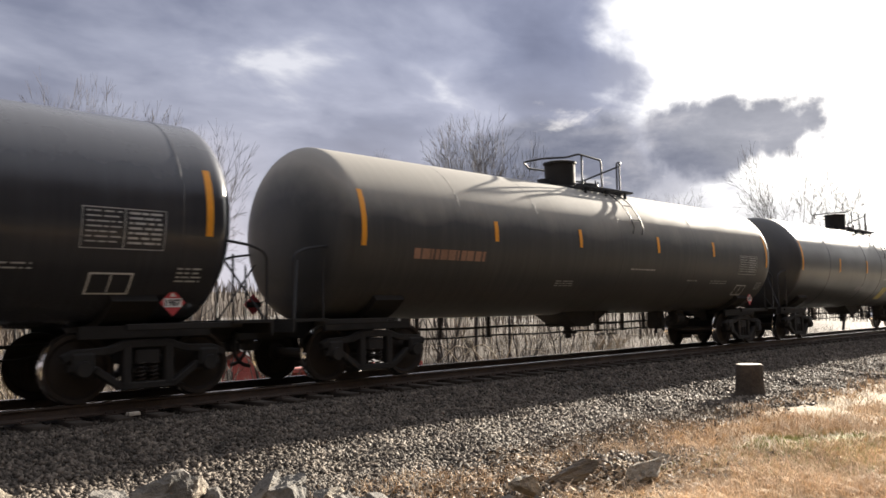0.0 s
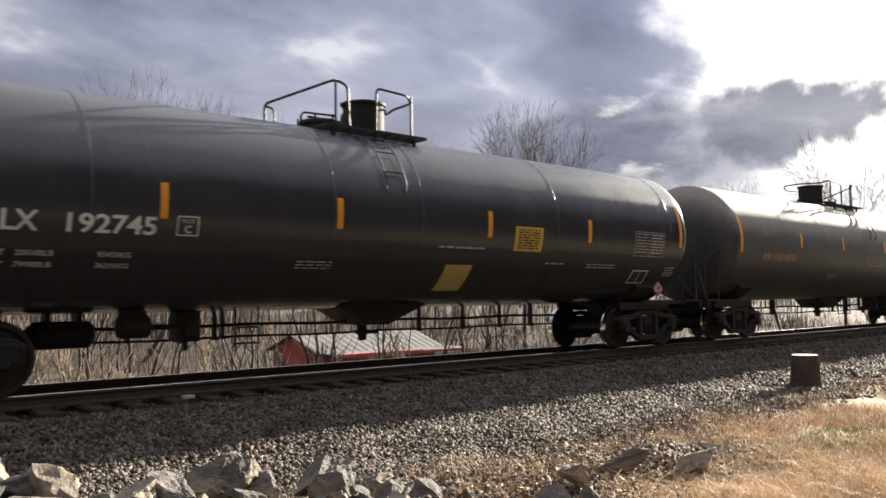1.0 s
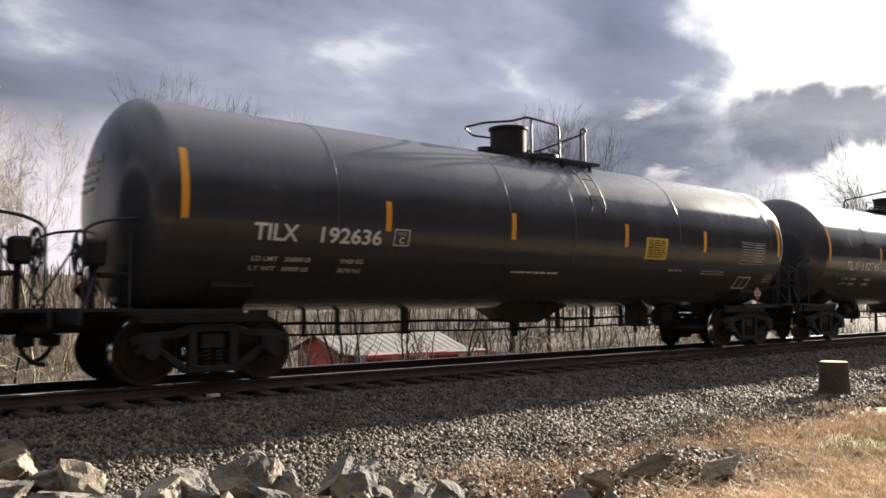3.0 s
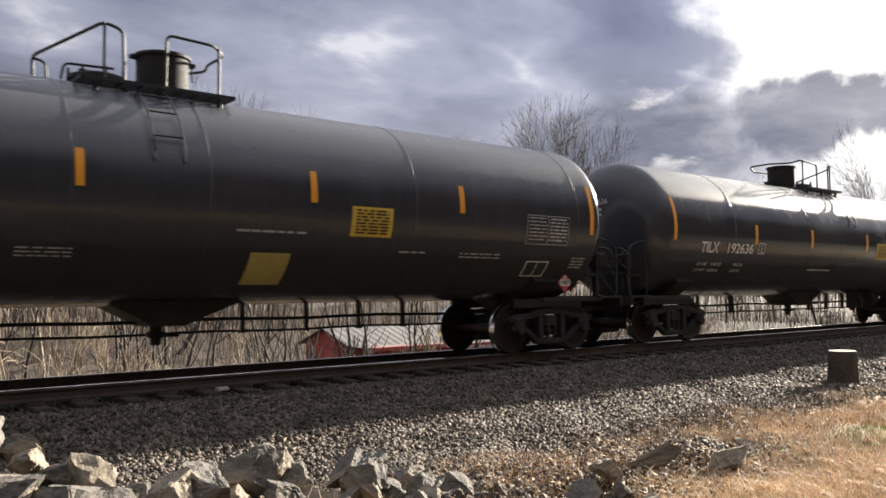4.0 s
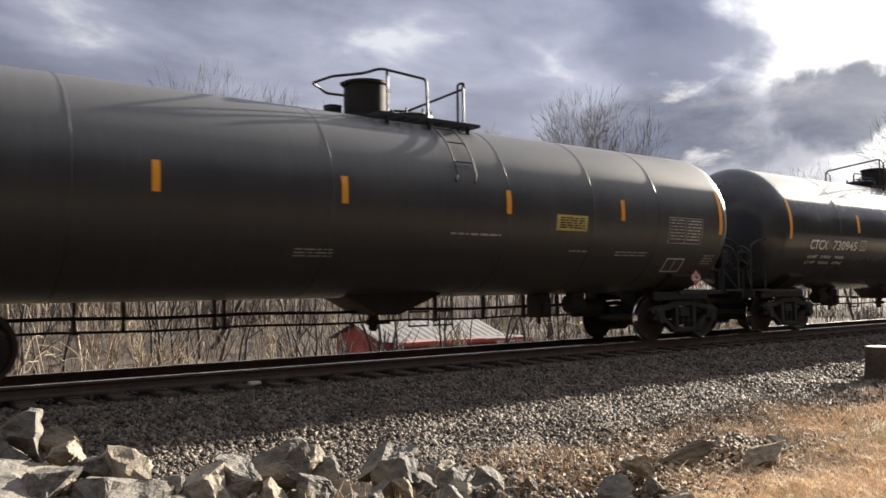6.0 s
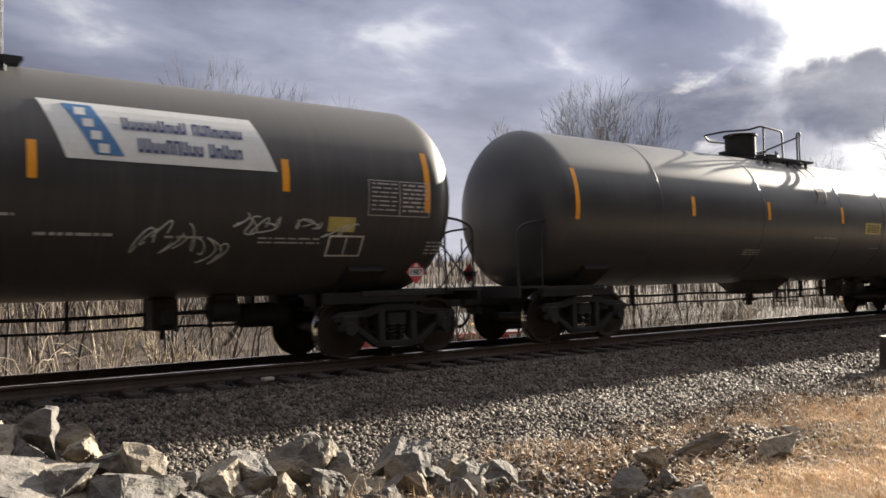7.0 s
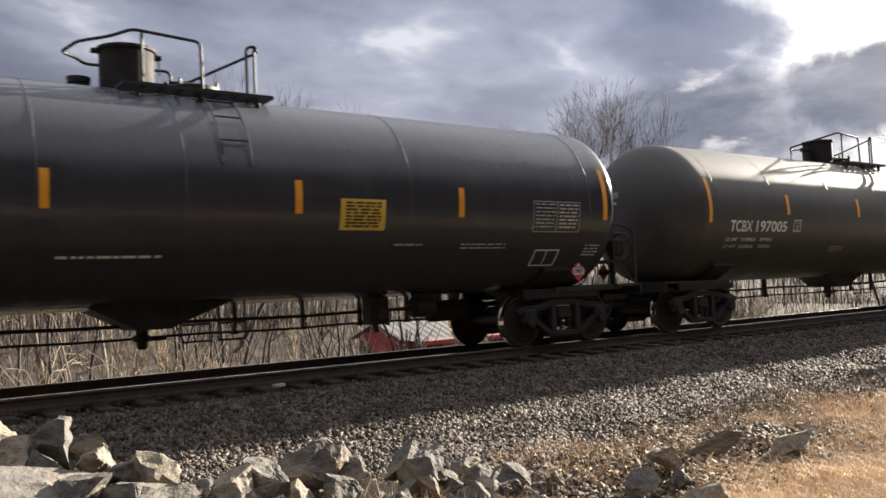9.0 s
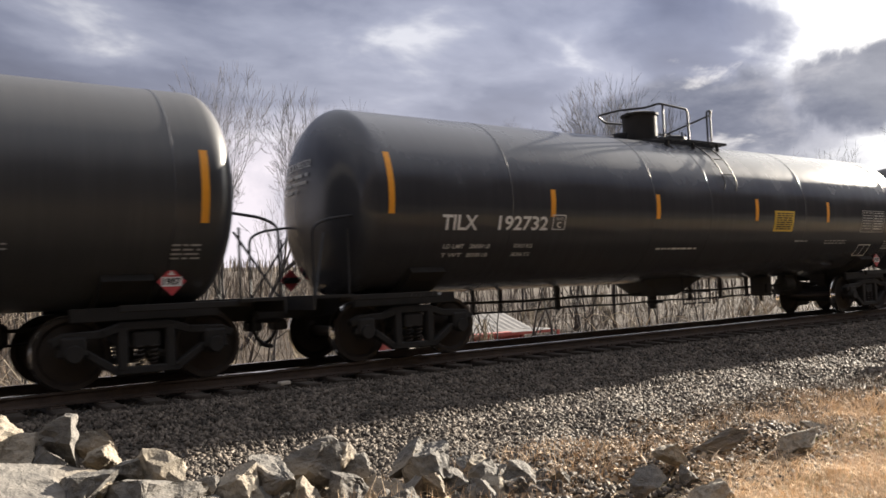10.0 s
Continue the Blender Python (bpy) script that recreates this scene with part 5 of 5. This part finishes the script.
def branches(name, segs, sides, mat):
    p = np.array([s[0] for s in segs]), np.array([s[1] for s in segs])
    r = np.array([s[2] for s in segs]), np.array([s[3] for s in segs])
    d = p[1] - p[0]
    d /= np.linalg.norm(d, axis=1, keepdims=True) + 1e-9
    ref = np.where(np.abs(d[:, 2:3]) > 0.9, np.array([[1.0, 0, 0]]), np.array([[0, 0, 1.0]]))
    u = np.cross(d, ref)
    u /= np.linalg.norm(u, axis=1, keepdims=True) + 1e-9
    w = np.cross(d, u)
    rings = []
    for k in (0, 1):
        for i in range(sides):
            a = i * math.tau / sides
            rings.append(p[k] + (u * math.cos(a) + w * math.sin(a)) * r[k][:, None])
    v = np.stack(rings, 1)
    f = np.array([(i, (i + 1) % sides, sides + (i + 1) % sides, sides + i) for i in range(sides)])
    f = (f[None] + 2 * sides * np.arange(len(segs))[:, None, None]).reshape(-1, 4)
    return fast_mesh(name, v.reshape(-1, 3), f, mat, True)


def bare_tree(seed, height, mat="bark", spread=0.55, levels=6, lean=(0.0, 0.0)):
    segs = segments(seed, height, spread, levels, 0.0105, lean)
    tree = tagged(new("bare_tree"), "leafless winter tree with fine grey-brown twigs", "tree", "bare trees behind the railway")
    part("trunk", branches("trunk", [s for s in segs if s[4] <= 1], 8, mat), tree)
    part("crown", branches("crown", [(a, b, max(r, 0.0066), max(q, 0.0050), l) for a, b, r, q, l in segs if l > 1], 3, mat), tree)
    return tree


def at_sight(az, dist):
    a = radians(az)
    x, y = EYE[0] + math.sin(a) * dist, EYE[1] + math.cos(a) * dist
    return x, y, float(ground_z(x, y))


PROTO = [bare_tree(s, h, m, sp, lv, ln) for s, h, m, sp, lv, ln in ((3, 12.0, "bark", 0.66, 5, (0, 0)), (8, 12.0, "bark", 0.74, 5, (0, 0)), (15, 12.0, "bark", 0.62, 5, (0, 0)), (22, 12.0, "pale_bark", 0.76, 5, (0, 0)), (31, 12.0, "bark", 0.56, 5, (0.85, 0)))]
TALL = (  # bearing, distance, elevation of the top, kind, turn, narrowness of the crown
    (21.0, 43, 15.4, 0, 20, 0.42), (21.6, 46, 14.3, 4, -21, 0.62), (27.6, 55, 12.9, 2, 10, 0.36), (44.7, 58, 12.4, 1, 200, 0.55), (47.4, 56, 13.5, 0, 130, 0.55),
    (49.7, 62, 11.8, 2, 60, 0.50), (41.1, 66, 11.0, 0, 250, 0.50), (67.8, 60, 10.0, 2, 300, 0.60), (64.1, 71, 7.6, 1, 40, 0.6), (70.9, 76, 8.2, 0, 170, 0.6),
    (5.8, 32, 13.0, 3, 30, 0.7), (10.1, 36, 13.0, 3, 210, 0.7), (13.7, 39, 11.7, 3, 120, 0.5), (2.8, 28, 13.1, 3, 75, 0.7), (-1.7, 31, 12.5, 3, 140, 0.7),
    (54.1, 90, 7.6, 1, 330, 0.6), (58.6, 85, 7.6, 0, 95, 0.6), (61.5, 95, 6.7, 2, 222, 0.6), (73.7, 80, 8.6, 2, 111, 0.6), (-6.3, 34, 13.0, 0, 200, 0.7))
TOPS_Z = [float(np.percentile([v.co.z for o in ob.children for v in o.data.vertices], 99.8)) for ob in PROTO]
for az, dist, el, kind, turn, slim in TALL:
    x, y, z = at_sight(az, dist)
    tall = EYE[2] + math.tan(radians(el)) * dist - z
    m = pose(x, y, z, 0, 0, turn)
    ob = copy_thing(PROTO[kind], m)
    k = tall / TOPS_Z[kind]
    ob.scale = (k * slim * 1.15, k * slim * 1.15, k)
for ob in PROTO:
    for o in (*ob.children_recursive, ob):
        bpy.data.objects.remove(o)


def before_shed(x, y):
    """Outside a wedge fanned from the camera's place, kept clear so the shed shows."""
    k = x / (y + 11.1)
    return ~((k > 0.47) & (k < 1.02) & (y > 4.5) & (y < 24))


def far_stems(count, y0, y1, h0, h1, mat, seed, name, label, x0, x1, width, lean, keep=None):
    blades(count, x0, x1, y0, y1, h0, h1, mat, seed, name, label, keep, lean, width, "brush")


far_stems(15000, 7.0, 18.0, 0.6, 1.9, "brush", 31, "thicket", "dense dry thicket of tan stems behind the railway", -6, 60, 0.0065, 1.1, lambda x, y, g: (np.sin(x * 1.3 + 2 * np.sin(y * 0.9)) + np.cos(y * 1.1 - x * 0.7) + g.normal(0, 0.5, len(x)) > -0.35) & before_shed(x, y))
far_stems(6500, 16.0, 40.0, 0.8, 2.4, "brush", 32, "thicket", "tangled dry brush below the railway bank", -10, 95, 0.014, 0.9, lambda x, y, g: ~((x > 16) & (x < 29) & (y < 23)))
far_stems(7000, 38.0, 95.0, 1.5, 4.2, "wood", 33, "far_woods", "grey-brown leafless woods in the distance", -20, 230, 0.045, 0.20, lambda x, y, g: x > 0.55 * (y + 11))
far_stems(9000, 38.0, 95.0, 1.6, 4.4, "wood", 37, "far_woods", "tangled brown scrub on the far slope", -20, 60, 0.030, 0.55, lambda x, y, g: x <= 0.55 * (y + 11))
far_stems(6000, 95.0, 240.0, 2.5, 5.0, "wood", 34, "far_woods", "far grey-brown wooded ridge", -60, 560, 0.12, 0.25)
far_stems(14000, 3.4, 9.0, 0.2, 0.55, "grass", 35, "bank_grass", "dry tan grass on the railway bank", -4, 60, 0.006, 0.5)


# unseen wall of stems, added to block sky light and darken tank sides
far_stems(14000, -46.0, -20.0, 15.0, 18.0, "wood", 36, "hillside_woods", "unseen leafless woods behind the viewer, added to darken the tank reflections", -90, 110, 0.30, 0.05)
xs, ys = np.linspace(-10, 110, 61), np.array([72.0, 76.0, 80.0, 84.0])
gx, gy = np.meshgrid(xs, ys)
gi = np.arange(gx.size).reshape(gx.shape)
tagged(new("gravel_road", fast_mesh("gravel_road", np.stack([gx, gy, ground_z(gx, gy) + 0.06], -1).reshape(-1, 3),
                                   np.stack([gi[:-1, :-1], gi[:-1, 1:], gi[1:, 1:], gi[1:, :-1]], -1).reshape(-1, 4), "siding", True)), "pale gravel road beyond the thicket", "road", kind="structure")


def brambles(count, seed):
    """Pale arching canes that cross in front of the thicket."""
    rnd, segs = random.Random(seed), []
    for _ in range(count):
        x, y = rnd.uniform(-3, 30), rnd.uniform(5.5, 14)
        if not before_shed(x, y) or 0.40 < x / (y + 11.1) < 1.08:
            continue
        z, a = float(ground_z(x, y)), rnd.uniform(0, math.tau)
        h, l = rnd.uniform(1.0, 2.9), rnd.uniform(0.8, 2.6)
        p, r = Vector((x, y, z)), rnd.uniform(0.010, 0.026)
        for k in range(1, 9):
            t = k / 8
            q = Vector((x + math.cos(a) * l * t, y + math.sin(a) * l * t, z + h * math.sin(t * rnd.uniform(1.9, 2.5))))
            segs.append((p, q, r, r * 0.9, 0))
            p, r = q, r * 0.9
    tagged(new("brambles", branches("brambles", segs, 5, "pale_bark")), "pale arching bramble canes before the thicket", "brush", kind="stuff")


brambles(330, 55)


def sapling(seed, x, y):
    """A thin dark young tree with a few forks."""
    rnd, segs = random.Random(seed), []
    p, d, r = Vector((0, 0, -0.1)), Vector((rnd.gauss(0, 0.14), rnd.gauss(0, 0.14), 1)).normalized(), rnd.uniform(0.035, 0.085)
    for k in range(9):
        q = p + d * rnd.uniform(0.4, 0.6)
        segs.append((p, q, r, r * 0.88, 0))
        if k > 1:
            b = (d + Vector((rnd.gauss(0, 0.6), rnd.gauss(0, 0.6), 0.1))).normalized()
            e, s = q, r * 0.5
            for _ in range(3):
                w = e + b * rnd.uniform(0.3, 0.55)
                segs.append((e, w, s, s * 0.7, 1))
                e, s, b = w, s * 0.7, (b + Vector((rnd.gauss(0, 0.2), rnd.gauss(0, 0.2), 0.15))).normalized()
        p, r = q, r * 0.88
        d = (d + Vector((rnd.gauss(0, 0.10), rnd.gauss(0, 0.10), 0.05))).normalized()
    ob = tagged(new("sapling"), "thin dark leafless young tree in the thicket", "tree", "young trees behind the track")
    ob.matrix_basis = pose(x, y, float(ground_z(x, y)))
    part("trunk", branches("trunk", [s for s in segs if s[4] == 0], 7, "bark"), ob)
    part("crown", branches("crown", [s for s in segs if s[4] == 1], 5, "bark"), ob)


sap = random.Random(71)
for i in range(64):
    x, y = sap.uniform(-3, 34), sap.uniform(7.5, 17)
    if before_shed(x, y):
        sapling(700 + i, x, y)


def pole_stem(seed, x, y, h, lean, mat):
    """A thin young trunk with a few side shoots."""
    rnd = random.Random(seed)
    segs = [s for s in segments(seed, h, 0.35, 3, 0.018) if s[4] <= 3]
    ob = tagged(new("sapling"), "thin bare sapling in the thicket", "tree", "saplings in the thicket")
    part("trunk", branches("trunk", [(a, b, max(r, 0.02), max(q, 0.015), l) for a, b, r, q, l in segs], 6, mat), ob)
    ob.matrix_basis = pose(x, y, float(ground_z(x, y)), rnd.uniform(-8, 8), lean, rnd.uniform(0, 360))
    return ob


rnd = random.Random(77)
SAPS = [pole_stem(s, 0, 0, 7.5, 0, "bark" if s % 2 else "pale_bark") for s in range(6)]
for i in range(66):
    x = -2 + i * 0.70 + rnd.uniform(-0.5, 0.5)
    y = rnd.uniform(7.5, 17) if x < 17 else rnd.choice((rnd.uniform(8, 12), rnd.uniform(25, 34)))
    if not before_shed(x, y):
        continue
    ob = copy_thing(SAPS[i % 6], pose(x, y, float(ground_z(x, y)), rnd.uniform(-7, 7), rnd.uniform(-9, 9), rnd.uniform(0, 360)))
    k = rnd.uniform(0.25, 0.58)
    ob.scale = (k, k, k)
for ob in SAPS:
    for o in (*ob.children_recursive, ob):
        bpy.data.objects.remove(o)


LEAN_PITCH, LEAN_DEEP = 2.0, 1.25


def make_shed(x0, y0, long, wide, eave, peak, base):
    """A low red shed with a ridge along the track's direction."""
    shed = tagged(new("shed"), "low red board shed with a pale tin roof", "shed")
    ym = y0 + wide / 2
    bm = bmesh.new()
    v = [bm.verts.new(p) for p in ((x0, y0, base), (x0, y0 + wide, base), (x0, y0 + wide, eave), (x0, ym, peak), (x0, y0, eave))]
    w = [bm.verts.new(p.co + Vector((long, 0, 0))) for p in v]
    bm.faces.new(v), bm.faces.new(w[::-1])
    for k in range(5):
        bm.faces.new((v[k], v[(k + 1) % 5], w[(k + 1) % 5], w[k]))
    wall = part("wall", done(bm, "wall", "barn_red"), shed)
    bm = bmesh.new()
    box(bm, (0, 0, 0), (0.03, 0.16, eave - base), 0.004)
    board = done(bm, "board", "barn_red")
    for i in range(int(wide / 0.2)):
        part("board", board, wall, "", pose(x0 - 0.012, y0 + 0.1 + i * 0.2, (eave + base) / 2))
    bm = bmesh.new()
    box(bm, (0, 0, 0), (0.16, 0.03, eave - base), 0.004)
    board = done(bm, "board", "barn_red")
    for i in range(int(long / 0.2)):
        part("board", board, wall, "", pose(x0 + 0.1 + i * 0.2, y0 - 0.012, (eave + base) / 2))
    slope = math.atan2(peak - eave, wide / 2)
    run = (wide / 2 + 0.35) / math.cos(slope)
    for s in (-1, 1):
        bm = bmesh.new()
        n = 34
        top, bot = [], []
        for i in range(n + 1):
            x = -0.3 + (long + 0.6) * i / n
            zz = 0.018 if i % 2 else 0.0
            top.append([bm.verts.new((x, 0, zz)), bm.verts.new((x, s * run, zz))])
            bot.append([bm.verts.new((x, 0, zz - 0.02)), bm.verts.new((x, s * run, zz - 0.02))])
        for i in range(n):
            for q in (top, bot):
                bm.faces.new((q[i][0], q[i + 1][0], q[i + 1][1], q[i][1]))
            for e in (0, 1):
                bm.faces.new((top[i][e], top[i + 1][e], bot[i + 1][e], bot[i][e]))
        for i in (0, n):
            bm.faces.new((top[i][0], top[i][1], bot[i][1], bot[i][0]))
        roof = part("roof", done(bm, "roof", "tin"), shed, "weathered ribbed tin roof", Matrix.Translation((x0, ym, peak + 0.04)) @ Matrix.Rotation(-s * slope, 4, "X"))
    pitch, deep = radians(LEAN_PITCH), LEAN_DEEP
    low = Matrix.Translation((x0 - 0.1, y0 - 0.33, eave - 0.05)) @ Matrix.Rotation(pitch, 4, "X")
    bm = bmesh.new()
    box(bm, (0, -deep / 2, 0), ((long + 0.6) / 8 + 0.02, deep, 0.02), 0.003)
    sheet = done(bm, "lean_to_sheet", "tin")
    for i in range(8):
        part("lean_to_sheet", sheet, shed, "pale tin sheet of the lean-to roof", low @ pose((i + 0.5) * (long + 0.6) / 8, 0, 0.012 * (i % 2)))
    bm = bmesh.new()
    box(bm, (2.3, -deep + 0.26, 0.034), (4.2, 0.36, 0.012))
    box(bm, (2.0, -deep + 0.02, 0.034), (4.6, 0.05, 0.03))
    part("roof_strip", done(bm, "roof_strip", "pink_tin"), shed, "faded red tin strip along the eave", low)
    bm = bmesh.new()
    box(bm, (long / 2 + 0.3, -deep - 0.01, -0.05), (long + 0.6, 0.03, 0.11))
    part("fascia", done(bm, "fascia", "barn_red"), shed, "red fascia board", low)
    bm = bmesh.new()
    foot = y0 - 0.33 - deep * math.cos(pitch) + 0.15
    box(bm, (0, 0, 0), (0.1, 0.1, eave - 0.1 - deep * math.sin(pitch) - base))
    post = done(bm, "post", "barn_red")
    for i in range(4):
        part("post", post, shed, "", pose(x0 + 0.6 + i * (long + 0.2) / 3, foot, (eave - 0.1 - deep * math.sin(pitch) + base) / 2))
    bm = bmesh.new()
    box(bm, (x0 - 0.02, ym - 0.3, base + 0.95), (0.05, 0.9, 1.9), 0.01)
    part("door", done(bm, "door", "barn_red"), shed)
    bm = bmesh.new()
    box(bm, (x0 - 0.03, y0 + wide - 0.7, eave - 0.55), (0.06, 0.5, 0.5), 0.01)
    part("window", done(bm, "window", "dark"), shed)


make_shed(18.62, 17.33, 6.25, 3.7, -0.90, -0.27, -3.1)


# ---------------------------------------------------------------- movement
def motions():
    times = [k / 1.0 for k in range(11)]
    for car, x in zip(CARS, STARTS):
        walk(car, [(t, pose(x + SPEED * t, CENTRE, 0)) for t in times])
    turn = math.degrees(SPEED / 0.457)
    ticks = [k / 30 for k in range(301)]
    for w, dx in WHEELS:
        walk(w, [(t, pose(dx, 0, 0.457, 0, (turn * t) % 360, 0)) for t in ticks])


motions()
